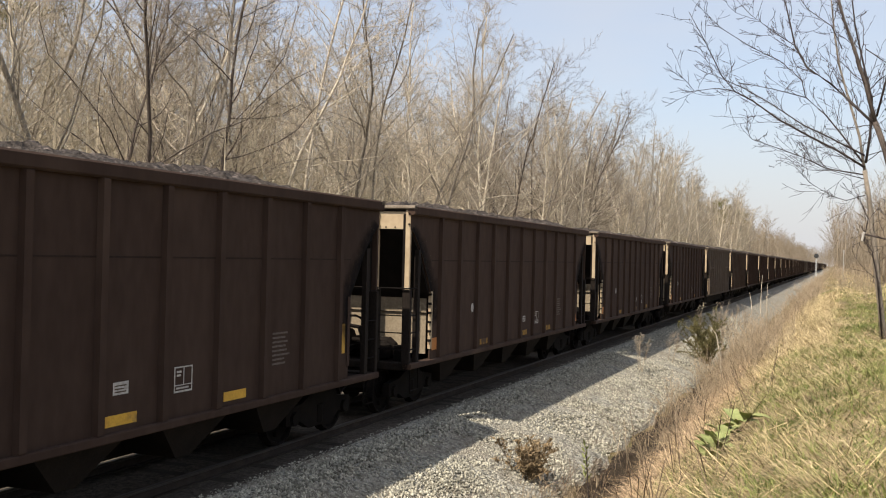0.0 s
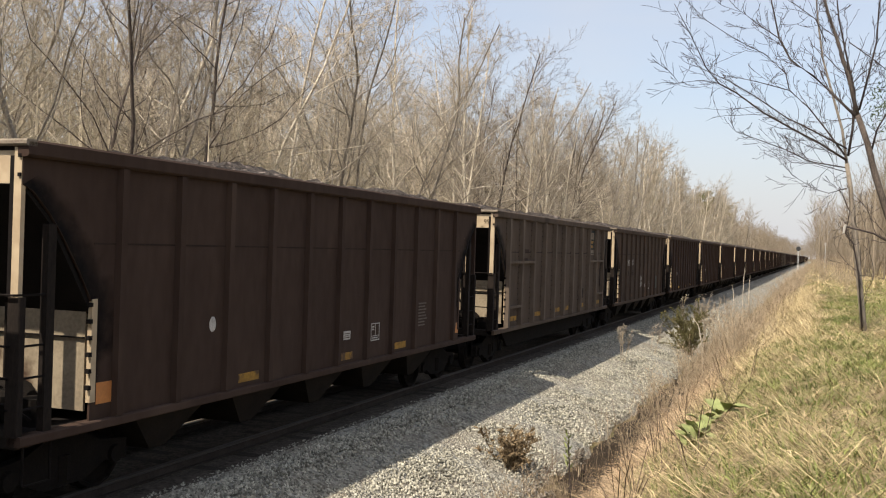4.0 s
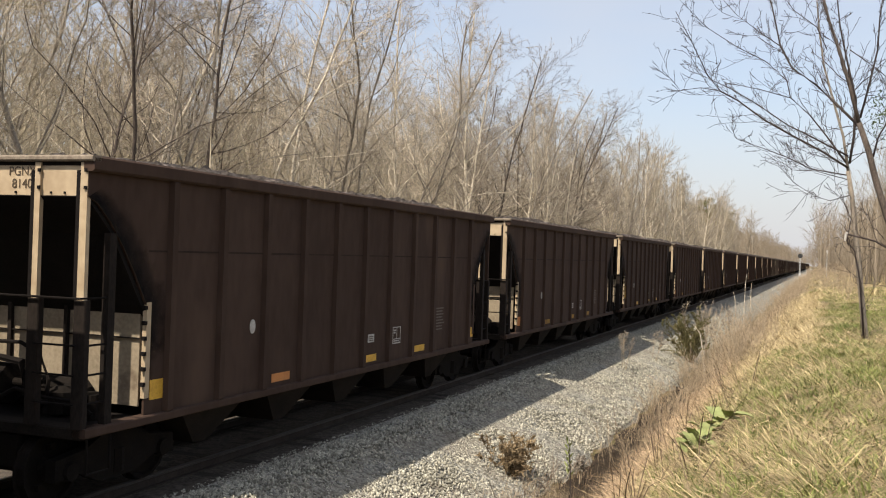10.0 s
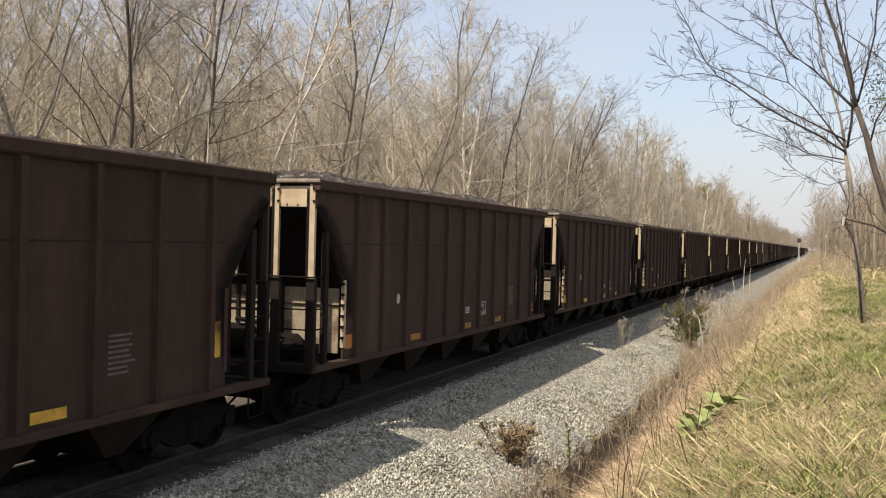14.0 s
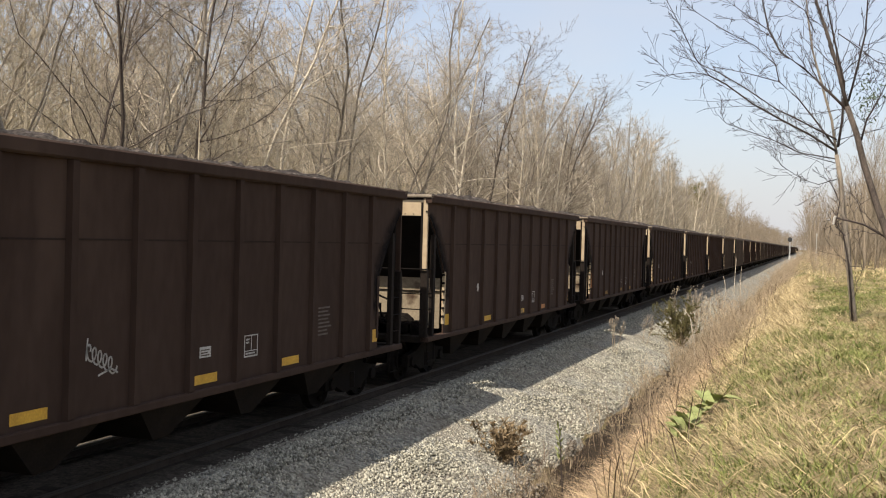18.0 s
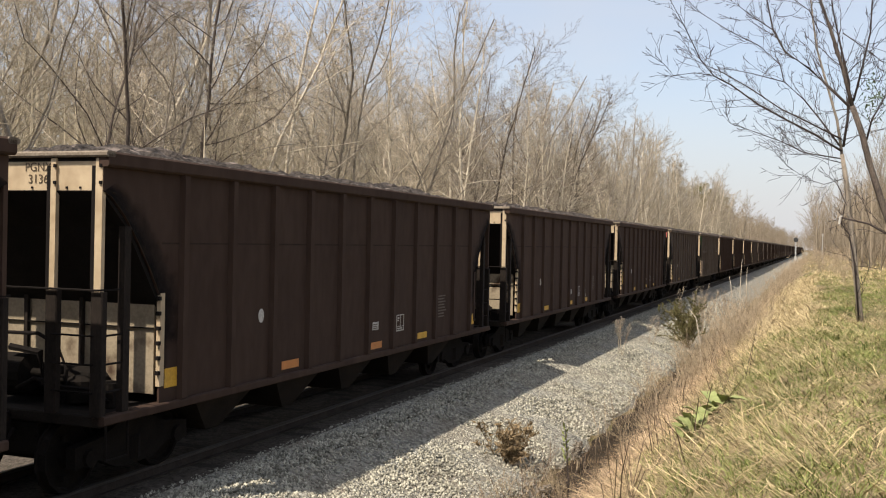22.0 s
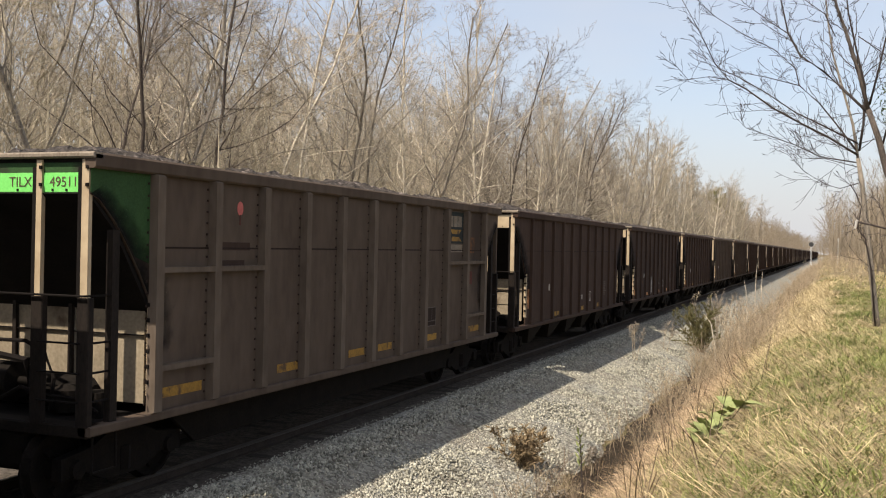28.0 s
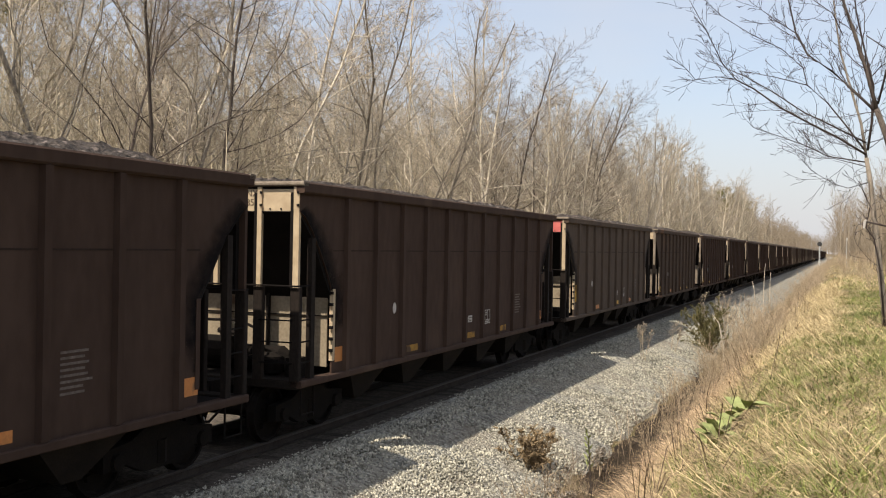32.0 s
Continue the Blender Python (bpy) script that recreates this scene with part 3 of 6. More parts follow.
def stones():
    """Loose crushed stones on the visible shoulder of the bed."""
    rng = np.random.default_rng(4)
    n = 52000
    y = 8.5 + 60 * rng.random(n) ** 1.8
    x = 4.75 - 3.5 * rng.random(n) ** 0.92
    z = np.array([ballast_z(a) for a in x]) + 0.005
    base = np.array([(1, 0, 0), (-1, 0, 0), (0, 1, 0), (0, -1, 0), (0, 0, 1), (0, 0, -1)], float)
    tri = np.array([(0, 2, 4), (2, 1, 4), (1, 3, 4), (3, 0, 4), (2, 0, 5), (1, 2, 5), (3, 1, 5), (0, 3, 5)])
    s = (0.016 + 0.025 * rng.random((n, 1, 3))) * (0.7 + 0.6 * rng.random((n, 6, 1)))
    a = rng.random(n) * 6.28
    v = base[None] * s
    v = v + 0.35 * s * (rng.random((n, 6, 3)) - 0.5)
    c, sn = np.cos(a)[:, None], np.sin(a)[:, None]
    vx, vy = v[..., 0] * c - v[..., 1] * sn, v[..., 0] * sn + v[..., 1] * c
    v = np.stack([vx + x[:, None], vy + y[:, None], v[..., 2] + z[:, None]], -1).reshape(-1, 3)
    f = (tri[None] + 6 * np.arange(n)[:, None, None]).reshape(-1, 3)
    tagged(new("ballast_stones", raw_mesh("ballast_stones", v, f, M["stone"])), "loose pale grey crushed stones beside the rails", "stones", kind="stuff")


def track():
    for sx, lab in ((0.755, "rusty steel rail with a worn bright top"), (-0.755, "rusty steel rail with a worn bright top")):
        rail = tagged(new("rail"), lab, "rail", "rails of the track")
        rail.location = (sx, 0, 0)
        part("web", Build().box(-0.07, 0.07, -150, 1090, -0.17, -0.145).box(-0.012, 0.012, -150, 1090, -0.145, -0.04), "rail", rail)
        part("head", Build().box(-0.036, 0.036, -150, 1090, -0.04, 0.0, 0.008), "steel", rail, "worn bright rail head")
    me = Build().box(-1.3, 1.3, -0.115, 0.115, -0.36, -0.165, 0.012).mesh("tie", M["tie"])
    rng = random.Random(5)
    for i in range(88):
        ob = tagged(new("tie", me), "weathered dark wooden tie set in stone ballast", "railway tie", "ties of the track")
        ob.matrix_basis = pose(rng.uniform(-0.04, 0.04), -12 + 0.53 * i, 0, 0, 0, rng.uniform(-1, 1))
    b = Build()
    for i in range(562):
        b.box(-1.3, 1.3, 34.64 + 0.53 * i - 0.115, 34.64 + 0.53 * i + 0.115, -0.36, -0.165)
    tagged(new("distant_ties", b.mesh("distant_ties", M["tie"])), "row of weathered wooden ties far along the track", "railway ties", kind="stuff")


# ---- coal cars ----
LENGTH, PITCH = 14.70, 16.16


def mirror(outline):
    """Completes a near-end outline to the whole car."""
    return outline + [(LENGTH - y, z) for y, z in reversed(outline)]


SLOPE = [(0.0, 4.04), (0.0, 3.70), (0.15, 3.64), (0.40, 3.42), (0.65, 3.12), (0.88, 2.80), (1.05, 2.52), (1.12, 2.40), (1.12, 1.04)]


def wheelset():
    """Two wheels on their axle: flanged tread, dished web and hub, turned about the axle."""
    half = [(0.0, 0.085), (0.60, 0.085), (0.64, 0.15), (0.665, 0.16), (0.68, 0.40), (0.675, 0.487), (0.70, 0.487), (0.712, 0.462), (0.815, 0.455), (0.815, 0.41), (0.76, 0.39), (0.745, 0.17), (0.80, 0.15), (0.82, 0.10), (1.06, 0.08), (1.10, 0.05)]
    line = [(-x, r) for x, r in reversed(half[1:])] + half
    b, n = Build(), 15
    for x, r in line:
        b.v += [(x, r * math.cos(2 * math.pi * k / n), r * math.sin(2 * math.pi * k / n)) for k in range(n)]
    for i in range(len(line) - 1):
        b.f += [(i * n + k, i * n + (k + 1) % n, (i + 1) * n + (k + 1) % n, (i + 1) * n + k) for k in range(n)]
    b.f += [tuple(range(n)), tuple(range(len(b.v) - n, len(b.v)))]
    for s in (0.83, -0.83):
        for k in range(3):
            a = 2.09 * k
            b.box(s - 0.03, s + 0.03, 0.28 * math.cos(a) - 0.04, 0.28 * math.cos(a) + 0.04, 0.28 * math.sin(a) - 0.04, 0.28 * math.sin(a) + 0.04)
    return b.mesh("wheelset", M["under"])


WHEELSET = wheelset()


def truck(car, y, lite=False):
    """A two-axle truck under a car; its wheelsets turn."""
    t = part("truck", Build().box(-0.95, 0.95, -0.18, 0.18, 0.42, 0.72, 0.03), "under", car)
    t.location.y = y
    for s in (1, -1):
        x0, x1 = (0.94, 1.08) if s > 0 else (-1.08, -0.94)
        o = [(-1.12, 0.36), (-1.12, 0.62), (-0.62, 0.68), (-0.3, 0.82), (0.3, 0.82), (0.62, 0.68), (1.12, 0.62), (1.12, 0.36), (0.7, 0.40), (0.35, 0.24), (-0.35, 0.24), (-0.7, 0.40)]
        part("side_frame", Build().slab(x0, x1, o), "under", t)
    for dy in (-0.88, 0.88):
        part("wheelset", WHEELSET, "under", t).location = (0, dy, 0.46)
    if lite:
        return t
    for s in (1, -1):
        part("spring", Build().tube([(s * 1.0, 0, 0.3), (s * 1.0, 0, 0.6)], 0.13, 8), "under", t)
        for dy in (-0.88, 0.88):
            part("bearing", Build().tube([(s * 1.02, dy, 0.46), (s * 1.13, dy, 0.46)], [0.13, 0.11], 10), "under", t)
    return t


def hopper(paint, end_paint="cream", cap="cream", ribs=11, first=1.56, rib_w=0.11, rib_d=0.075, chutes=True, stiff=False, lite=False, corner=None):
    """An open-top coal hopper with slope sheets, an open end cage and outside ribs; origin on the rail under its leading end."""
    car = new("coal_car")
    side = Build().slab(1.50, 1.53, mirror(SLOPE))
    part("side_sheet", side, paint, car)
    part("side_sheet", Build().slab(-1.53, -1.50, mirror(SLOPE)), paint, car)
    step, rib_paint = (LENGTH - 2 * first) / (ribs - 1), "grey_rib" if stiff else paint
    rib = Build().add([(1.528, -rib_w / 2 - 0.02, 1.05), (1.53 + rib_d, -rib_w / 2, 1.07), (1.53 + rib_d, rib_w / 2, 1.07), (1.528, rib_w / 2 + 0.02, 1.05),
                       (1.528, -rib_w / 2 - 0.02, 4.03), (1.53 + rib_d, -rib_w / 2, 3.98), (1.53 + rib_d, rib_w / 2, 3.98), (1.528, rib_w / 2 + 0.02, 4.03)],
                      [(0, 1, 5, 4), (1, 2, 6, 5), (2, 3, 7, 6), (0, 3, 2, 1), (4, 5, 6, 7), (3, 0, 4, 7)]).mesh("rib", M[rib_paint])
    for i in range(ribs):
        part("rib", rib, rib_paint, car).location.y = first + i * step
        if not lite:
            part("rib", rib, rib_paint, car).matrix_basis = pose(0, first + i * step, 0, 0, 0, 180)
    part("seam", Build().box(1.528, 1.535, 1.12, LENGTH - 1.12, 3.085, 3.108), "groove", car)
    for s in (1, -1):
        x0, x1 = sorted((s * 1.47, s * 1.62))
        part("top_chord", Build().box(x0, x1, -0.02, LENGTH + 0.02, 3.99, 4.17, 0.025), paint, car)
        x0, x1 = sorted((s * 1.42, s * 1.60))
        part("side_sill", Build().box(x0, x1, 0.0, LENGTH, 0.95, 1.06, 0.015), paint, car)
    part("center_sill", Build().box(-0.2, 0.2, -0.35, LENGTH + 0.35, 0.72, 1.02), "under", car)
    # Unseen block, added to cover the sunlit ground beyond the track.
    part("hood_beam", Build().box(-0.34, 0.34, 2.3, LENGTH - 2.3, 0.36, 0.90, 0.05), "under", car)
    floor = [(-1.44, 1.5, y0, y1) for y0, y1 in ((0.02, 2.3), (LENGTH - 2.3, LENGTH - 0.02))]
    if lite:
        end_paint = "capdust" if end_paint == "cream" else end_paint
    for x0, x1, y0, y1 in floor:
        part("platform", Build().box(-1.44, 1.44, y0, y1, 0.98, 1.03), "soot_shade", car)
    # Trailing-end parts take the dark body paint in place of their shade.
    for near in (True, False):
        def at(y):
            return y if near else LENGTH - y

        def ybox(b, x0, x1, ya, yb, z0, z1, c=0.0):
            lo, hi = sorted((at(ya), at(yb)))
            return b.box(x0, x1, lo, hi, z0, z1, c)
        # Near-black colour holds the recess shade under this sheet as well as soot.
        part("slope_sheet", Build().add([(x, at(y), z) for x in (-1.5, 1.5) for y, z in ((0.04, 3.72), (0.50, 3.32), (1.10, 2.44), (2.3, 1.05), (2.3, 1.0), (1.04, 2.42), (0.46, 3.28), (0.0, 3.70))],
                                        [(i, (i + 1) % 8, 8 + (i + 1) % 8, 8 + i) for i in range(8)] + [tuple(range(8)), tuple(range(15, 7, -1))]), "soot_shade", car)
        part("end_chord", ybox(Build(), -1.62, 1.62, -0.06, 0.10, 4.10, 4.172, 0.02), "capdust", car)
        part("end_panel", ybox(Build(), -1.46, 1.46, 0.02, 0.05, 3.70, 4.055), cap if near else paint, car)
        if not lite and near:
            # Dark strip in place of the shade below the chord's overhang.
            part("end_web", ybox(Build(), -1.50, 1.50, 0.015, 0.06, 4.055, 4.105), "soot_shade", car)
        part("bulkhead", ybox(Build(), -1.42, 1.42, 1.14, 1.17, 1.16, 2.42), ("bulkhead" if end_paint == "cream" else end_paint) if near else paint, car)
        if lite and not near:
            continue
        for x, w in ((-1.47, 0.10), (-0.80, 0.08), (0.0, 0.08), (0.80, 0.08), (1.47, 0.10)):
            up = part("post", ybox(Build(), x - w / 2, x + w / 2, -0.01, 0.05, 2.52, 4.09), end_paint if near else paint, car)
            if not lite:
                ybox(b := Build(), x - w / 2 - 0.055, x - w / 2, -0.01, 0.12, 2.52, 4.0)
                part("post_web", b, "soot_shade", up)
        if lite:
            part("post", ybox(Build(), -1.54, -1.40, 0.0, 0.1, 1.05, 2.52), "post", car)
            part("post", ybox(Build(), 1.40, 1.54, 0.0, 0.1, 1.05, 2.52), "post", car)
            part("edge_angle", ybox(Build(), 1.49, 1.545, 1.08, 1.18, 1.3, 2.42), end_paint, car)
            part("end_sill", ybox(Build(), -1.52, 1.52, 0.0, 0.25, 0.92, 1.06), paint, car)
            part("coupler", ybox(Build(), -0.12, 0.12, -0.73, 0.2, 0.74, 0.98), "under", car)
            continue
        for x in (-1.47, -0.80, 0.80, 1.47):
            part("post", ybox(Build(), x - 0.085, x + 0.085, -0.02, 0.08, 1.05, 2.52, 0.012), "post", car)
        for s in (1, -1):
            part("side_post", ybox(Build(), s * 1.5 - 0.045, s * 1.5 + 0.045, 0.38, 0.50, 1.05, 3.30), "post", car)
            part("edge_angle", ybox(Build(), s * 1.515 - 0.03, s * 1.515 + 0.03, 1.10, 1.19, 1.27, 2.46), end_paint if near else paint, car)
        if near:
            for k in range(6):
                z = 1.42 + 0.19 * k
                part("bolt", ybox(Build(), 1.505, 1.56, 1.05, 1.10, z, z + 0.05), "soot_shade", car)
            for k in (0, 2, 4):
                part("bolt", ybox(Build(), 0.98 + 0.1 * k - 0.012, 0.98 + 0.1 * k + 0.012, 0.005, 0.02, 3.73, 3.755), "soot_shade", car)
            for k in (0, 2):
                part("bolt", ybox(Build(), 0.06 + 0.2 * k - 0.012, 0.06 + 0.2 * k + 0.012, 0.005, 0.02, 3.73, 3.755), "soot_shade", car)
            for k in (0, 2):
                for x in (1.50, 0.83):
                    part("bolt", ybox(Build(), x - 0.018, x + 0.018, -0.03, -0.01, 3.78 + 0.1 * k, 3.82 + 0.1 * k), "soot_shade", car)
        for x in (-0.62, 0.30) if near else ():
            part("stiffener", ybox(Build(), x - 0.03, x + 0.03, 1.09, 1.14, 1.20, 2.42), "post", car)
        part("stiffener", ybox(Build(), -1.42, 1.42, 1.105, 1.14, 2.0, 2.015), "soot_shade", car)
        part("grab_iron", Build().tube([(-1.5, at(-0.06), 2.54), (1.52, at(-0.06), 2.54), (1.52, at(0.45), 2.54)], 0.014), "soot_shade", car)
        for z in (1.33, 1.66, 2.0):
            part("ladder_rung", Build().tube([(1.52, at(0.04), z), (1.52, at(0.45), z)], 0.013), "soot_shade", car)
            if near:
                part("ladder_rung", Build().tube([(0.84, -0.03, z), (1.44, -0.03, z)], 0.013), "soot_shade", car)
        part("end_sill", ybox(Build(), -1.52, 1.52, 0.0, 0.28, 0.92, 1.06, 0.015), "chute", car)
        part("stirrup", Build().tube([(1.54, at(0.1), 0.95), (1.54, at(0.1), 0.52), (1.54, at(0.5), 0.52), (1.54, at(0.5), 0.95)], 0.016), "under", car)
        part("coupler", ybox(Build(), -0.11, 0.11, -0.45, 0.2, 0.76, 0.96, 0.02), "under", car)
        # Block added to close the bright gap below the platform.
        part("draft_gear", ybox(Build(), -1.0, 0.6, 0.02, 0.42, 0.50, 0.93, 0.04), "under", car)
        part("knuckle", ybox(Build(), -0.15, 0.2, -0.74, -0.42, 0.72, 1.0, 0.04), "under", car)
        part("air_hose", Build().tube([(0.35, at(-0.1), 0.85), (0.36, at(-0.3), 0.6), (0.3, at(-0.55), 0.42), (0.2, at(-0.72), 0.45)], 0.022), "soot_shade", car)
        # Pale metal colour imitates the sun's glint on the coupling.
        part("hose_coupling", ybox(Build(), 0.13, 0.27, -0.74, -0.62, 0.41, 0.51, 0.02), "galv", car, "hose coupling with a sun glint given as pale metal")
        if not near:
            part("air_tank", Build().tube([(-1.25, at(0.75), 1.36), (-1.1, at(0.75), 1.36), (1.05, at(0.75), 1.36), (1.2, at(0.75), 1.36)], [0.12, 0.31, 0.31, 0.12], 12), "under", car)
        if near:
            part("brake_cylinder", Build().tube([(-0.55, 0.55, 1.42), (0.0, 0.55, 1.42), (0.05, 0.55, 1.42), (0.35, 0.55, 1.42)], [0.24, 0.24, 0.07, 0.06], 14), "under", car)
            part("air_reservoir", Build().tube([(0.62, 0.72, 1.04), (0.62, 0.72, 1.08), (0.62, 0.72, 1.34), (0.62, 0.72, 1.40)], [0.12, 0.2, 0.2, 0.08], 12), "under", car)
            part("control_valve", Build().box(0.92, 1.2, 0.6, 0.9, 1.03, 1.34, 0.04), "under", car)
            part("toe_plate", Build().box(-1.42, 0.75, 1.05, 1.10, 1.03, 1.30), "soot_shade", car)
            part("brake_rigging", Build().tube([(-1.35, 0.95, 1.28), (-1.2, 0.95, 1.28), (0.7, 0.95, 1.28), (0.85, 0.95, 1.28)], [0.1, 0.21, 0.21, 0.1], 12), "under", car)
            part("brake_lever", Build().tube([(-0.2, 0.4, 1.75), (0.25, 0.42, 1.70), (0.3, 0.45, 1.3), (0.6, 0.45, 1.25)], 0.05), "soot_shade", car)
            part("brake_pipe", Build().tube([(-0.6, 0.6, 1.9), (0.1, 0.55, 1.92), (0.45, 0.5, 1.8), (0.6, 0.5, 1.5), (0.55, 0.5, 1.1)], 0.026), "soot_shade", car)
            part("brake_pipe", Build().tube([(0.0, 0.3, 1.25), (0.3, 0.28, 1.40), (0.7, 0.3, 1.32), (1.1, 0.35, 1.3), (1.35, 0.4, 1.15)], 0.026), "soot_shade", car)
            part("brake_wheel", Build().tube([(-1.05 + 0.25 * math.cos(a), -0.1, 2.0 + 0.25 * math.sin(a)) for a in [k * math.pi / 8 for k in range(17)]], 0.015), "soot_shade", car)
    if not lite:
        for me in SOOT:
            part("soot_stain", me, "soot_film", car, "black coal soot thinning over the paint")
    if corner:
        for near in (True,):
            o = [(0.002, 4.0), (0.002, 3.72), (0.15, 3.66), (0.40, 3.44), (0.65, 3.16), (0.80, 2.98), (1.05, 2.9), (1.05, 4.0)]
            part("corner_sheet", Build().slab(1.531, 1.536, o), corner, car, "faded green painted corner")
    if stiff:
        for y0, y1, z in ((first + step * 0.06, first + step * 0.94, 2.82), (first + step * 1.06, first + step * 1.94, 2.82), (first + step * 0.06, first + step * 0.94, 1.60),
                          (LENGTH - first - step * 0.94, LENGTH - first - step * 0.06, 2.82), (LENGTH - first - step * 1.94, LENGTH - first - step * 1.06, 2.82), (LENGTH - first - step * 0.94, LENGTH - first - step * 0.06, 1.60)):
            part("stiffener", Build().box(1.53, 1.53 + rib_d, y0, y1, z - 0.035, z + 0.035), rib_paint, car)
        for i in range(0 if lite else ribs):
            row = Build()
            for j in range(19):
                y, z = first + i * step - rib_w / 2 - 0.06, 1.18 + 0.15 * j
                row.box(1.53, 1.542, y - 0.014, y + 0.014, z - 0.014, z + 0.014)
            part("rivet_strip", row, "groove", car)["kind"] = "stuff"
        part("skirt", Build().slab(1.1, 1.16, [(1.9, 0.96), (2.6, 0.42), (LENGTH - 2.6, 0.42), (LENGTH - 1.9, 0.96)]), "under", car)
    if chutes:
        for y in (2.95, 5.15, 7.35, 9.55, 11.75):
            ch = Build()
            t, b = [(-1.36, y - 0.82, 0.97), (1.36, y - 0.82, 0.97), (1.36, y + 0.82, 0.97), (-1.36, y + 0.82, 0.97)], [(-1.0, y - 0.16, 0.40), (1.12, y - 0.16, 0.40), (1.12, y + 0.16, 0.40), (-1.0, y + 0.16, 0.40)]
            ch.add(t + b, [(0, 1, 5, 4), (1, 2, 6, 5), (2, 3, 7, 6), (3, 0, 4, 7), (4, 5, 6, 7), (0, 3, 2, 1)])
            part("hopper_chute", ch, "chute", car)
    truck(car, 1.25, lite)
    truck(car, LENGTH - 1.25, lite)
    return car


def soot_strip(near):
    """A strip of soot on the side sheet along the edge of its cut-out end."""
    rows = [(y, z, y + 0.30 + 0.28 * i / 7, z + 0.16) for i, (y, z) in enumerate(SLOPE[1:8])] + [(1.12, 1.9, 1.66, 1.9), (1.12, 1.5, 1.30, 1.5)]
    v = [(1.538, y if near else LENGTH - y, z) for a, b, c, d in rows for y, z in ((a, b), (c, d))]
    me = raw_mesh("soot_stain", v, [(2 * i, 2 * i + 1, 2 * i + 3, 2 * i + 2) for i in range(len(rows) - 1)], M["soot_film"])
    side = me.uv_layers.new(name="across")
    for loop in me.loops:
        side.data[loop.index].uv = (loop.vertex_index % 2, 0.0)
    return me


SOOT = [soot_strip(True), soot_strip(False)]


def coal_heap(seed):
    """A mounded load of coal that fills the top of a car."""
    ny, nx = 190, 24
    v = []
    for j in range(ny):
        for i in range(nx):
            y, x = 0.06 + (LENGTH - 0.12) * j / (ny - 1), -1.46 + 2.92 * i / (nx - 1)
            e = min(1, min(y, LENGTH - y) / 1.7) ** 0.8
            h = 0.36 * e * (1 - (x / 1.5) ** 2) ** 0.8 if abs(x) < 1.5 else 0
            h *= 0.8 + 0.45 * noise.noise((y * 0.4, seed * 7.3, 0))
            z = 4.05 + h + 0.06 * noise.noise((x * 2.5, y * 2.5, seed)) + 0.11 * noise.noise((x * 6.5, y * 6.5, seed)) if 0 < i < nx - 1 and 0 < j < ny - 1 else 4.02
            v.append((x, y, z))
    f = [(j * nx + i, j * nx + i + 1, (j + 1) * nx + i + 1, (j + 1) * nx + i) for j in range(ny - 1) for i in range(nx - 1)]
    b = Build().add(v, f)
    b.add([(-1.46, 0.06, 3.8), (1.46, 0.06, 3.8), (1.46, LENGTH - 0.06, 3.8), (-1.46, LENGTH - 0.06, 3.8)], [(0, 1, 2, 3)])
    return b.mesh("coal_load", M["coal"])


def plate(car, name, y, z, w, h, material, label=""):
    """A painted or taped mark on the side of a car."""
    return part(name, Build().box(1.5305, 1.5345, y - w / 2, y + w / 2, z - h / 2, z + h / 2), material, car, label)


def stencil_box(car, y, z, w=0.5, h=0.38):
    """A test stencil: an outline divided in three, with unreadable bars."""
    b = Build()
    for y0, y1, z0, z1 in ((-0.5, 0.5, 0.45, 0.5), (-0.5, 0.5, -0.5, -0.43), (-0.5, -0.45, -0.43, 0.45), (0.45, 0.5, -0.43, 0.45), (0.0, 0.04, -0.2, 0.45), (-0.45, 0.45, -0.24, -0.20),
                           (-0.36, -0.12, 0.26, 0.34), (-0.36, -0.16, 0.12, 0.2), (-0.38, 0.3, -0.37, -0.30)):
        b.box(1.5305, 1.534, y + y0 * w, y + y1 * w, z + z0 * h, z + z1 * h)
    part("test_stencil", b, "stencil", car, "white outlined test stencil with unreadable bars")["kind"] = "stuff"


def data_plate(car, y, z, w=0.27, h=0.15):
    """A small white plate with dark unreadable lines."""
    ob = plate(car, "data_plate", y, z, w, h, "stencil")
    b = Build()
    for i, u in enumerate((0.2, -0.05, -0.28)):
        b.box(1.5347, 1.536, y - 0.40 * w, y + (0.36 - 0.14 * (i % 2)) * w, z + u * h - 0.008, z + u * h + 0.008)
    part("plate_lines", b, "ink", ob)["kind"] = "stuff"


def text_bars(car, y, z, w, h, rows, material="faint"):
    b = Build()
    rng = random.Random(int(y * 100))
    for i in range(rows):
        zz = z + h / 2 - h * (i + 0.5) / rows
        b.box(1.5305, 1.533, y - w / 2, y - w / 2 + w * rng.uniform(0.7, 1), zz - h / rows * 0.22, zz + h / rows * 0.22)
    part("data_stencil", b, material, car)["kind"] = "stuff"


def disc(car, y, z, r, material="stencil"):
    n = 16
    v = [(x, y + r * 0.75 * math.cos(2 * math.pi * k / n), z + r * math.sin(2 * math.pi * k / n)) for x in (1.5305, 1.534) for k in range(n)]
    part("round_mark", Build().add(v, [tuple(range(n)), tuple(range(n, 2 * n))] + [(k, (k + 1) % n, n + (k + 1) % n, n + k) for k in range(n)]), material, car)


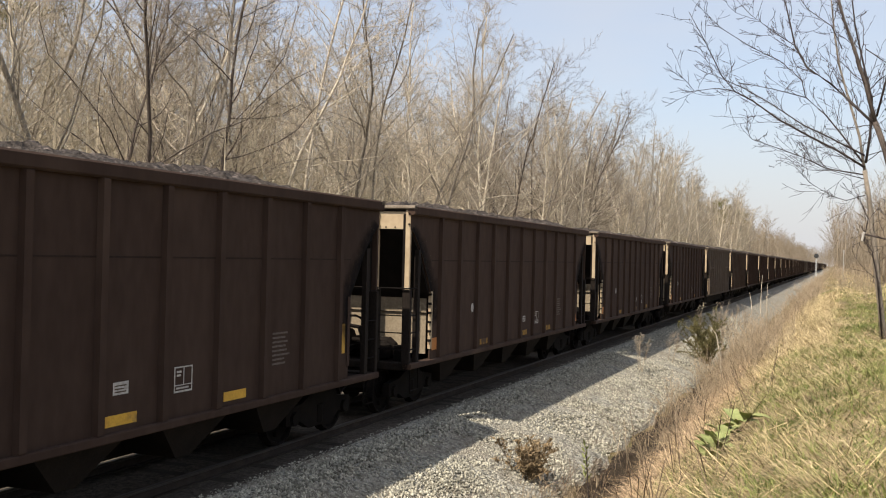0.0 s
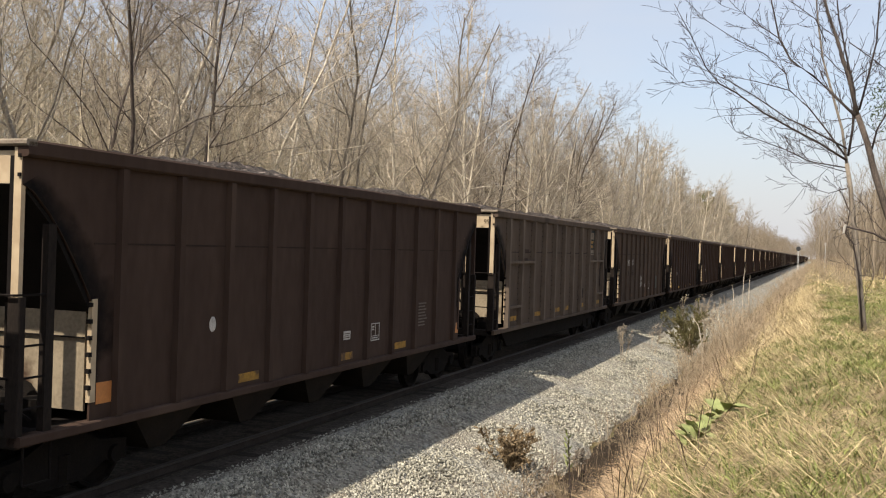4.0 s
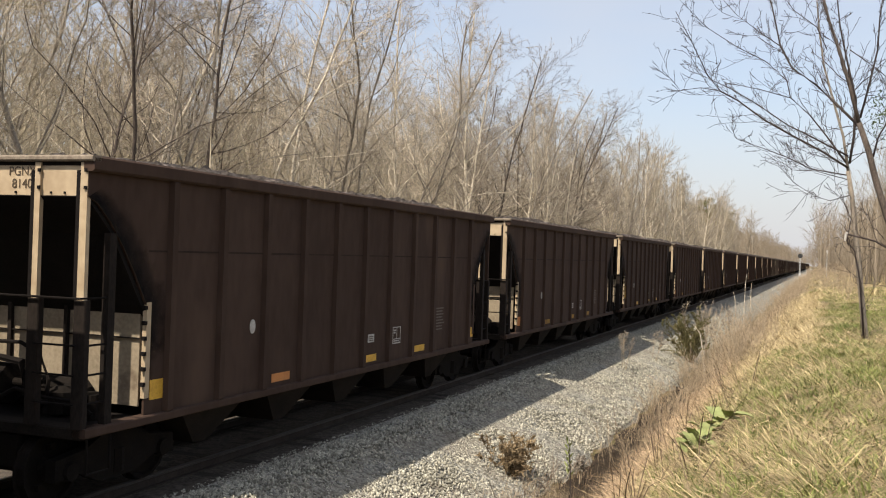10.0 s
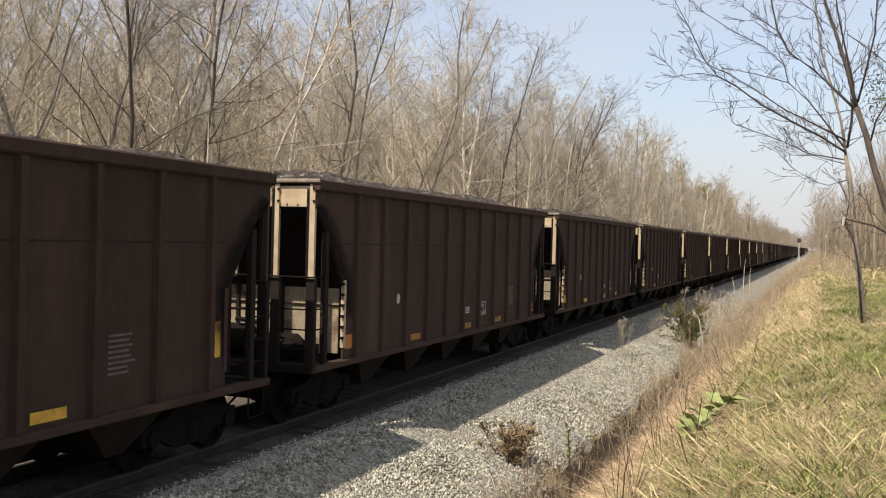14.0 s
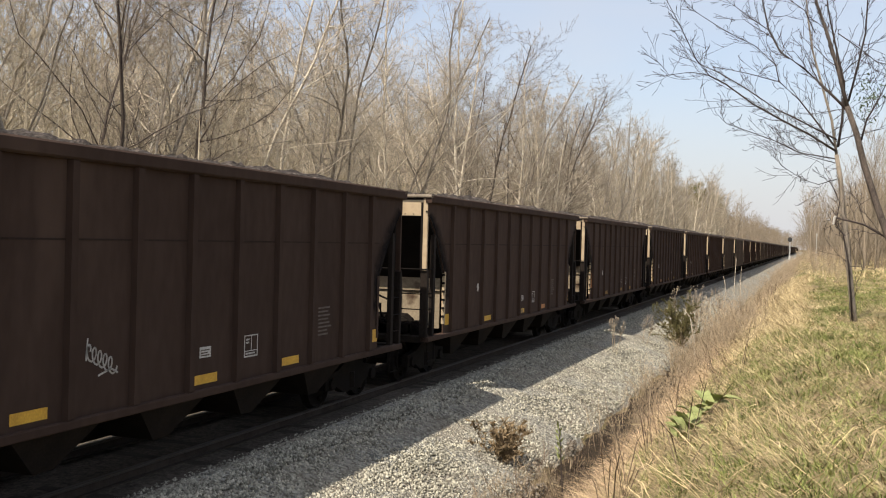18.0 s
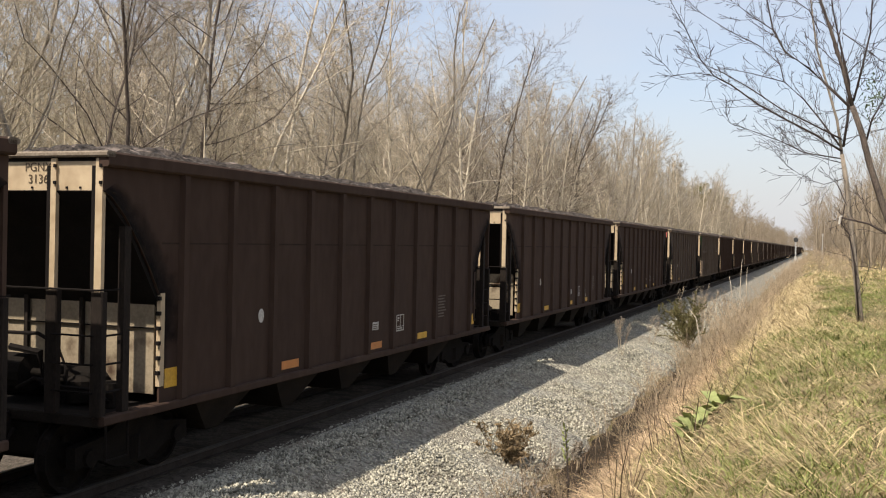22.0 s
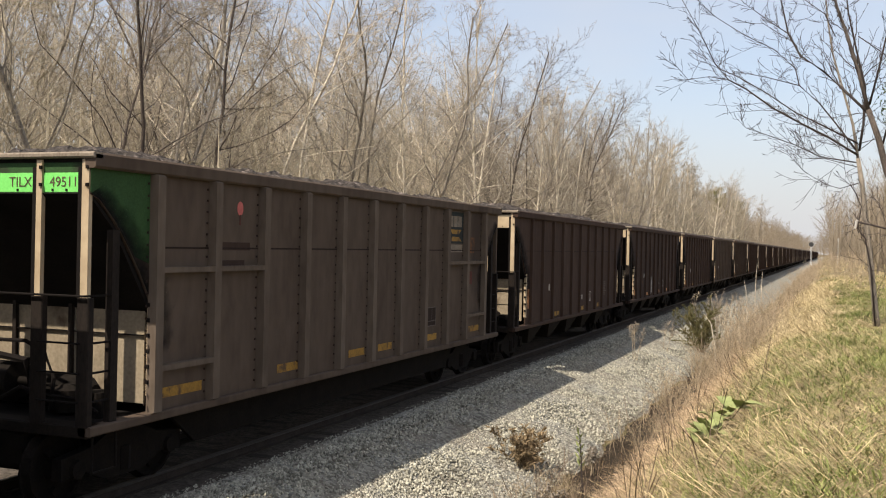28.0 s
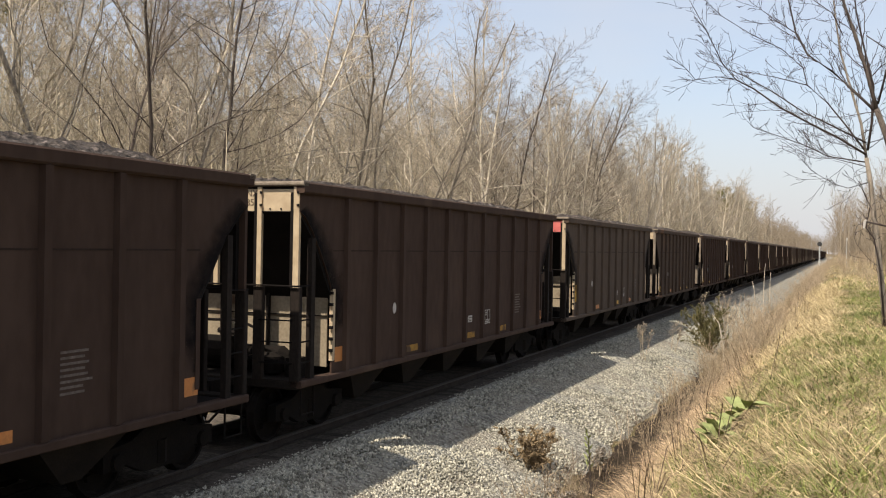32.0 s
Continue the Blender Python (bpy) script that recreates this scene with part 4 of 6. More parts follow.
def sprayed(car, strokes, width, material="stencil"):
    """Sprayed strokes on the side sheet, each a line of (y, z) places."""
    b = Build()
    for pts in strokes:
        for (ya, za), (yb, zb) in zip(pts, pts[1:]):
            d = Vector((yb - ya, zb - za)).normalized() * width / 2
            ya, za, yb, zb = ya - d.x * 0.5, za - d.y * 0.5, yb + d.x * 0.5, zb + d.y * 0.5
            q = [(ya - d.y, za + d.x), (ya + d.y, za - d.x), (yb + d.y, zb - d.x), (yb - d.y, zb + d.x)]
            b.add([(x, y, z) for x in (1.535, 1.5305) for y, z in q], [(0, 1, 2, 3), (4, 7, 6, 5), (0, 4, 5, 1), (1, 5, 6, 2), (2, 6, 7, 3), (3, 7, 4, 0)])
    part("graffiti", b, material, car, "white sprayed graffiti strokes")["kind"] = "stuff"


def graffiti(car, k):
    """The sprayed marks of single cars, with no readable letters."""
    rng = random.Random(k + 50)
    if k == 3:
        turns = [(t / 12, 6.283 * t / 12) for t in range(61)]
        sprayed(car, [[(5.36 + 0.095 * u + 0.055 * math.cos(a), 1.80 - 0.045 * u + 0.09 * math.sin(a)) for u, a in turns], [(5.36, 1.95), (5.34, 1.70)], [(5.56, 1.50), (5.78, 1.56), (5.90, 1.50)]], 0.022)
    elif k == -4:
        rows = []
        for z, y0, y1, h in ((1.98, 6.62, 7.0, 0.16), (1.74, 6.58, 7.02, 0.20)):
            n = 13
            rows.append([(y0 + (y1 - y0) * i / n + rng.uniform(-0.03, 0.03), z + (h / 2 if i % 2 else -h / 2) + rng.uniform(-0.05, 0.05)) for i in range(n + 1)])
            rows += [[(y + 0.05 * math.cos(a), z + rng.uniform(-0.02, 0.02) + 0.08 * math.sin(a)) for a in [0.8 * j for j in range(9)]] for y in (y0 + 0.12, y0 + 0.3)]
        rows += [[(6.62, 1.60), (6.72, 1.64), (6.80, 1.61), (6.92, 1.64), (6.99, 1.59)], [(6.79, 1.64), (6.80, 1.53)], [(6.60, 2.08), (6.63, 2.16)], [(6.56, 1.84), (6.50, 1.78)]]
        sprayed(car, rows, 0.014)
    elif k == 7:
        o = [(9.92, 1.28), (10.10, 1.30), (10.08, 1.42), (10.04, 1.60), (10.03, 1.76), (10.05, 1.90), (10.00, 2.02), (9.96, 2.12), (9.91, 2.06), (9.88, 1.80), (9.90, 1.50)]
        part("graffiti", Build().slab(1.5305, 1.535, o), "stencil", car, "tall smear of white paint")
    elif k == 8:
        sprayed(car, [[(9.84, 1.36), (9.90, 1.84), (10.06, 1.90)], [(10.06, 2.10), (10.06, 1.34)], [(9.82, 1.40), (10.02, 1.62)], [(9.94, 1.84), (10.0, 1.36)], [(9.92, 1.56), (9.86, 1.34)], [(10.16, 1.78), (10.18, 1.60), (10.26, 1.46), (10.10, 1.38)]], 0.026)
    elif k == 12:
        sprayed(car, [[(5.36, 1.98), (5.42, 1.80), (5.46, 1.62), (5.50, 1.40)], [(5.32, 1.68), (5.40, 1.60)], [(5.30, 1.52), (5.36, 1.32), (5.40, 1.22)], [(5.52, 1.94), (5.50, 1.60), (5.44, 1.20)],
                      [(5.34, 1.46), (5.46, 1.18)], [(5.56, 1.76), (5.60, 1.60), (5.46, 1.24), (5.52, 1.10)], [(5.52, 1.74), (5.52, 1.40)], [(5.58, 1.70), (5.54, 1.36)], [(5.70, 1.96), (5.64, 1.60), (5.52, 1.16)],
                      [(5.70, 1.96), (5.78, 1.92), (5.80, 1.64), (5.74, 1.56), (5.68, 1.70), (5.70, 1.94)], [(5.72, 1.56), (5.54, 1.16)], [(5.76, 1.46), (5.64, 1.18)], [(5.80, 1.46), (5.74, 1.22), (5.70, 1.28), (5.80, 1.48)]], 0.034)


def end_text(car, top, low, material="ink"):
    """Car marks on the end panel, beside the inner post."""
    if top:
        ob = part("lettering", lettering(top, 0.15, material), material, car)
        ob.location = (0.55, 0.014, 3.985)
    if low:
        ob = part("lettering", lettering(low, 0.155, material), material, car)
        ob.location = (0.55, 0.014, 3.84)


def side_text(car, text, y, z, size, material):
    ob = part("lettering", lettering(text, size, material), material, car)
    ob.matrix_basis = pose(1.533, y, z, 0, 0, 90)


LABELS = {
    "brown": "dark brown ribbed steel coal hopper car, loaded, coupled in a train",
    "dark": "blackish brown ribbed steel coal hopper car, loaded, coupled in a train",
    "rust": "rusty brown ribbed coal hopper car with faded white marks, loaded",
    "grey": "dusty grey-brown coal car with bold side posts, loaded",
    "green": "dusty grey coal car with bright green end and side posts, loaded",
    "redcap": "dusty grey-brown ribbed coal hopper car with faded red end panel, loaded",
}
END_MARKS = {-8: ("PGNX", "4161"), -7: ("PGNX", "5209"), -3: ("PGNX", " 104"), -2: ("PGNX", "8140"), -1: ("PGNX", " 144"), 0: ("PGNX", "1147"), 1: ("PGNX", "6169"), 3: ("PGNX", "8148"), 4: ("PGNX", "7175"),
             5: ("PGNX", "0130"), 6: ("PGNX", "3136"), 7: ("PGNX", "0178"), 8: ("PGNX", "3134"), 11: ("PGNX", "0207"), 13: ("PGNX", " 185")}
UPRIGHT_TAPE, ORANGE_TAPE = {-9, 0, 5, 8, 11, 14}, {-8, -7, -6, -1, 1, 5, 11, 12, 13}
GREY, GREEN, REDCAP, RUST = {-5, 24, 33, 41}, {10, 29}, {9, 14, 26, 38}, {-4, 15, 20, 31, 45}
FIRST, LAST = -11, 58


def paint_of(k):
    return "green" if k in GREEN else "grey" if k in GREY else "redcap" if k in REDCAP else "rust" if k in RUST else "dark" if k % 3 == 0 else "brown"


def marks(car, k, kind):
    """Tape, stencils and lettering on the near side of one car."""
    rng = random.Random(k * 31 + 7)
    tape = "orange" if k in ORANGE_TAPE else "yellow"
    if kind in ("grey", "green"):
        for y in (1.75, 4.45, 6.85, 8.05, 10.36, 12.93):
            plate(car, "reflector", y, 1.27, 0.62 if 4 < y < 12 else 0.9, 0.13, "worn_yellow")
        plate(car, "logo_panel", 11.69, 3.60, 1.0, 0.70, "slate", "worn dark slate company panel")
        b = Build()
        for y0 in (11.30, 11.57, 11.84):
            b.box(1.5347, 1.537, y0, y0 + 0.24, 3.62, 3.86)
        part("logo", b, "capdust", car, "worn grey blocks of a company mark")
        for z0, z1 in ((3.56, 3.46), (3.30, 3.40)):
            part("logo", Build().slab(1.5347, 1.537, [(11.36, z0), (12.06, z0), (11.92, z1), (11.50, z1)]), "worn_yellow", car, "worn yellow bar of a company mark")
        plate(car, "name_strip", 11.69, 3.14, 0.94, 0.17, "capdust", "worn pale strip with unreadable writing")
        plate(car, "end_patch", 12.72, 3.22, 0.48, 0.36, "worn_orange", "worn rusty orange patch")
        plate(car, "end_patch", 12.68, 2.46, 0.34, 0.30, "maroon", "dull maroon patch")
        plate(car, "notice_panel", 10.36, 1.70, 0.50, 0.40, "groove", "dark notice panel with a thin outline")
        b = Build()
        for y0, y1, z0, z1 in ((-0.5, 0.5, 0.46, 0.5), (-0.5, 0.5, -0.5, -0.46), (-0.5, -0.47, -0.46, 0.46), (0.47, 0.5, -0.46, 0.46), (0.04, 0.06, -0.2, 0.46), (-0.47, 0.47, -0.24, -0.21)):
            b.box(1.5347, 1.536, 10.36 + y0 * 0.5, 10.36 + y1 * 0.5, 1.70 + z0 * 0.4, 1.70 + z1 * 0.4)
        part("test_stencil", b, "faint", car)["kind"] = "stuff"
        text_bars(car, 2.95, 3.0, 0.8, 0.5, 2, "dark")
        if k == -5:
            ob = part("lettering", lettering("99", 0.165, "ink"), "ink", car)
            ob.location = (1.3, 0.012, 3.86)
        if kind == "green":
            disc(car, 3.05, 3.66, 0.10, "red")
            plate(car, "round_mark", 3.05, 3.50, 0.03, 0.14, "maroon", "thin tail of a small faded red mark")
            end_text(car, "", "")
            for s, x in (("TILX", 0.50), ("49511", 1.14)):
                ob = part("lettering", lettering(s, 0.165, "ink"), "ink", car)
                ob.location = (x, 0.012, 3.83)
            part("end_stripe", Build().box(-1.4, 1.44, 0.016, 0.019, 3.72, 3.94), "bright_green", car, "bright green end stripe")
        return
    if k == -4:
        plate(car, "reflector", 1.36, 1.34, 0.30, 0.26, "worn_orange", "worn rusty orange tape")
        plate(car, "reflector", 4.4, 1.24, 0.5, 0.10, "worn_orange", "worn rusty orange tape")
        data_plate(car, 7.9, 1.62, 0.2, 0.14)
        b = Build().box(1.5305, 1.534, 9.0, 9.34, 1.42, 1.46).box(1.5305, 1.534, 9.0, 9.03, 1.42, 1.6).box(1.5305, 1.534, 9.31, 9.34, 1.42, 1.78)
        part("test_stencil", b, "stencil", car, "worn white corner of a test stencil")
        plate(car, "notice_panel", 11.38, 1.7, 0.62, 0.62, "teal", "dark teal notice panel with unreadable lines")
        b = Build()
        for i in range(7):
            b.box(1.5347, 1.536, 11.12, 11.62 - 0.06 * (i % 3), 1.93 - 0.078 * i, 1.955 - 0.078 * i)
        part("notice_lines", b, "faint", car)["kind"] = "stuff"
        plate(car, "reflector", 13.42, 1.34, 0.32, 0.24, "worn_orange", "worn rusty orange tape")
        plate(car, "end_patch", 13.5, 3.45, 0.52, 0.72, "maroon", "dull maroon patch with worn white lines")
        text_bars(car, 13.4, 3.62, 0.2, 0.2, 3)
        end_text(car, "MKMX", "26095")
        side_text(car, "MK", 3.40, 2.72, 0.36, "stencil")
        side_text(car, "MX", 4.40, 2.72, 0.36, "stencil")
        side_text(car, "26", 3.40, 2.26, 0.36, "groove")
        side_text(car, "095", 4.45, 2.26, 0.36, "groove")
        text_bars(car, 1.95, 1.85, 0.3, 0.32, 5)
        graffiti(car, k)
        return
    if k in UPRIGHT_TAPE:
        plate(car, "reflector", 1.37, 1.77, 0.17, 0.55, tape)
        plate(car, "reflector", 13.36, 1.75, 0.16, 0.5, "yellow")
    else:
        plate(car, "reflector", 1.36, 1.36, 0.28, 0.25, tape)
        plate(car, "reflector", 13.42, 1.32, 0.32, 0.24, tape)
    for y in (4.47, 7.74, 10.13):
        plate(car, "reflector", y + rng.uniform(-0.02, 0.06), 1.19, 0.55, 0.13, "orange" if k == 12 else "worn_yellow" if k in ORANGE_TAPE else "yellow" if rng.random() < 0.8 else "orange")
    data_plate(car, 7.75, 1.56)
    stencil_box(car, 8.95, 1.54, 0.38, 0.33)
    if k != 9:
        text_bars(car, 11.35, 1.75, 0.5, 0.52, 8)
    disc(car, 3.62 + rng.uniform(-0.08, 0.08), 2.02, 0.105)
    graffiti(car, k)
    if k == 9:
        plate(car, "notice_panel", 11.4, 1.66, 0.78, 0.66, "teal", "dark teal notice panel with unreadable lines")
        b = Build()
        for i in range(6):
            b.box(1.5347, 1.536, 11.1, 11.68 - 0.05 * (i % 3), 1.89 - 0.095 * i, 1.915 - 0.095 * i)
        part("notice_lines", b, "faint", car)["kind"] = "stuff"
    if k == 9:
        plate(car, "data_plate", 13.25, 1.75, 0.22, 0.25, "stencil")
    if k in END_MARKS:
        end_text(car, *END_MARKS[k])


def train():
    """All cars and their loads, at y as they stand when the train's clock is zero."""
    spec = {
        "brown": dict(paint="brown"), "dark": dict(paint="dark"), "rust": dict(paint="rust"),
        "grey": dict(paint="grey", ribs=11, first=1.15, rib_w=0.15, rib_d=0.11, chutes=False, stiff=True),
        "green": dict(paint="grey", ribs=11, first=1.15, rib_w=0.15, rib_d=0.11, chutes=False, stiff=True, cap="green", corner="green"),
        "redcap": dict(paint="grey", cap="red"),
    }
    made, cars = {}, []
    loads = [coal_heap(s) for s in range(5)]
    for k in range(FIRST, LAST + 1):
        kind = paint_of(k)
        key = (kind, k > 14)
        if key not in made:
            car = made[key] = hopper(lite=key[1], **spec[kind])
        else:
            car = copy_thing(clean[key], pose(0, 0, 0))
        if key not in clean:
            clean[key] = copy_thing(car, pose(0, -400, -60))
        tagged(car, LABELS[kind], "coal car", "cars of the coal train")
        if k <= 20:
            marks(car, k, kind)
        load = tagged(new("coal_load", loads[k % 5]), "heaped black coal filling an open hopper car", "coal", "coal loads of the train")
        cars.append((k, car, load))
    for ob in clean.values():
        for o in (*ob.children_recursive, ob):
            bpy.data.objects.remove(o)
    return cars


clean = {}


# ---- trees and brush ----
def branches(rng, start, way, length, radius, segs, level, plan, out, lift=0.12, wander=0.16, bend=2.2):
    """Grows one limb as tapered pieces and, along it, its side branches. plan: per level (count, length share, angle low, angle high, pieces)."""
    p, d = Vector(start), Vector(way).normalized()
    sway, rise = (wander, lift) if level == 0 else (wander * bend, lift * 3)
    step = length / segs
    tip = 0.35 if level == 0 else 0.3
    rows = [(p.copy(), radius)]
    for i in range(segs):
        d = (d + Vector((rng.gauss(0, sway), rng.gauss(0, sway), rng.gauss(0, sway * 0.6) + rise))).normalized()
        p = p + d * step
        rows.append((p.copy(), radius * (1 - (1 - tip) * (i + 1) / segs)))
    for (a, ra), (b, rb) in zip(rows, rows[1:]):
        out[0 if level == 0 or (level == 1 and ra > 0.012 and len(plan) > 2) else 1].append((a, b, ra, rb))
    if level >= len(plan):
        a, b, ra, rb = out[1].pop()
        out[1].append((a, b, ra, 0))
        return
    count, share, lo, hi, pieces, begin = plan[level]
    for c in range(count):
        u = begin + (1 - begin) * (c + rng.random()) / count
        i = min(int(u * segs), segs - 1)
        a, ra = rows[i]
        b, rb = rows[i + 1]
        q = a.lerp(b, u * segs - i)
        along = (b - a).normalized()
        side = along.orthogonal().normalized()
        side.rotate(Matrix.Rotation(rng.random() * 6.283, 3, along))
        ang = math.radians(rng.uniform(lo, hi))
        w = along * math.cos(ang) + side * math.sin(ang)
        ln = length * share * rng.uniform(0.6, 1.25) * (1.12 - 0.62 * u if level == 0 else 1.05 - 0.5 * u)
        branches(rng, q, w, ln, max(0.0045, ra * (0.40 if level == 0 else 0.42)), pieces, level + 1, plan, out, lift, wander, bend)


def pieces_mesh(name, rows, material, sides=3, least=0.006):
    """Joins tapered limb pieces into one mesh; pieces with no end radius close to a point."""
    tips = [r for r in rows if r[3] == 0]
    rows = [r for r in rows if r[3] > 0]
    a = np.array([r[0] for r in rows], float)
    b = np.array([r[1] for r in rows], float)
    ra = np.maximum(np.array([r[2] for r in rows]), least)[:, None]
    rb = np.maximum(np.array([r[3] for r in rows]), least)[:, None]
    d = b - a
    d /= np.linalg.norm(d, axis=1, keepdims=True) + 1e-9
    ref = np.where(np.abs(d[:, 2:3]) > 0.9, np.array([[1.0, 0, 0]]), np.array([[0, 0, 1.0]]))
    u = np.cross(d, ref)
    u /= np.linalg.norm(u, axis=1, keepdims=True) + 1e-9
    w = np.cross(d, u)
    ring = []
    for c, r in ((a, ra), (b, rb)):
        for k in range(sides):
            t = 2 * math.pi * k / sides
            ring.append(c + r * (math.cos(t) * u + math.sin(t) * w))
    v = np.stack(ring, 1).reshape(-1, 3)
    f = np.array([(k, (k + 1) % sides, sides + (k + 1) % sides, sides + k) for k in range(sides)])
    f = (f[None] + 2 * sides * np.arange(len(rows))[:, None, None]).reshape(-1, 4)
    if not tips:
        return raw_mesh(name, v, f, M[material])
    f = np.concatenate([f[:, [0, 1, 2]], f[:, [0, 2, 3]]])
    a, b = np.array([r[0] for r in tips], float), np.array([r[1] for r in tips], float)
    ra = np.maximum(np.array([r[2] for r in tips]), least)[:, None]
    d = (b - a) / (np.linalg.norm(b - a, axis=1, keepdims=True) + 1e-9)
    u = np.cross(d, np.array([[0.3, 0.2, 0.93]]))
    u /= np.linalg.norm(u, axis=1, keepdims=True) + 1e-9
    w = np.cross(d, u)
    tv = np.stack([a + ra * (math.cos(t) * u + math.sin(t) * w) for t in (0, 2.09, 4.19)] + [b], 1).reshape(-1, 3)
    tf = (np.array([(0, 1, 3), (1, 2, 3), (2, 0, 3)])[None] + 4 * np.arange(len(tips))[:, None, None]).reshape(-1, 3) + len(v)
    return raw_mesh(name, np.concatenate([v, tv]), np.concatenate([f, tf]), M[material])


SPREAD_PLAN = [(22, 0.32, 34, 76, 7, 0.18), (13, 0.42, 30, 74, 4, 0.14), (11, 0.40, 28, 75, 1, 0.08)]
VASE_PLAN = [(20, 0.42, 18, 54, 8, 0.24), (13, 0.38, 28, 68, 4, 0.14), (11, 0.42, 28, 70, 1, 0.08)]
MID_PLAN = [(30, 0.26, 26, 64, 3, 0.24), (8, 0.45, 25, 60, 2, 0.12), (5, 0.55, 25, 60, 1, 0.1)]
FAR_PLAN = [(24, 0.28, 24, 60, 2, 0.2), (8, 0.5, 25, 55, 1, 0.1)]


def tree_meshes(seed, height, radius, plan, bark, twig, least, stems=1, wander=0.05, lift=0.03, bend=2.2):
    rng = random.Random(seed)
    out = ([], [])
    for s in range(stems):
        lean = Vector((rng.gauss(0, 0.035 + 0.07 * (stems > 1)), rng.gauss(0, 0.035 + 0.07 * (stems > 1)), 1))
        h = height * (1 if s == 0 else rng.uniform(0.75, 0.95))
        branches(rng, (0.25 * s, 0, -0.4), lean, h, radius * (1 if s == 0 else 0.8), 14, 0, plan, out, lift, wander, bend)
    return pieces_mesh("trunk", out[0], bark, 5, 0.008), pieces_mesh("crown", out[1], twig, 3, least)


def plant_tree(name, meshes, x, y, turn, scale, label, group, z=None):
    ob = tagged(new(name), label, "tree", group)
    part("trunk", meshes[0], "bark", ob)
    part("crown", meshes[1], "twig", ob)
    ob.matrix_basis = pose(x, y, ground_z(x, y) if z is None else z, 0, 0, turn) @ Matrix.Diagonal((scale, scale, scale, 1))
    return ob


def join_trees(name, meshes, rng, places, label, material="far_twig"):
    """Many far trees in one mesh."""
    vs, fs, n = [], [], 0
    for x, y, s in places:
        v, f = rng.choice(meshes)
        t = rng.uniform(0, 6.283)
        c, d = math.cos(t) * s, math.sin(t) * s
        vs.append(np.stack([v[:, 0] * c - v[:, 1] * d + x, v[:, 0] * d + v[:, 1] * c + y, v[:, 2] * s + ground_z(x, y)], 1))
        fs.append(f + n)
        n += len(v)
    tagged(new(name, raw_mesh(name, np.concatenate(vs), np.concatenate(fs), M[material])), label, "trees", kind="stuff")


def far_tree_arrays(seed, height, plan, least):
    me = tree_meshes(seed, height, 0.15, plan, "bark", "far_twig", least)[1]
    v, f = np.empty(len(me.vertices) * 3, np.float32), np.empty(len(me.loops), np.int32)
    me.vertices.foreach_get("co", v)
    me.loops.foreach_get("vertex_index", f)
    bpy.data.meshes.remove(me)
    stem = np.array([(0.16 * math.cos(k * 2.09), 0.16 * math.sin(k * 2.09), -0.4) for k in range(3)] + [(0, 0, height * 0.95)])
    n = len(v) // 3
    return np.concatenate([v.reshape(-1, 3), stem]), np.concatenate([f.reshape(-1, 3), np.array([(0, 1, 3), (1, 2, 3), (2, 0, 3)]) + n])


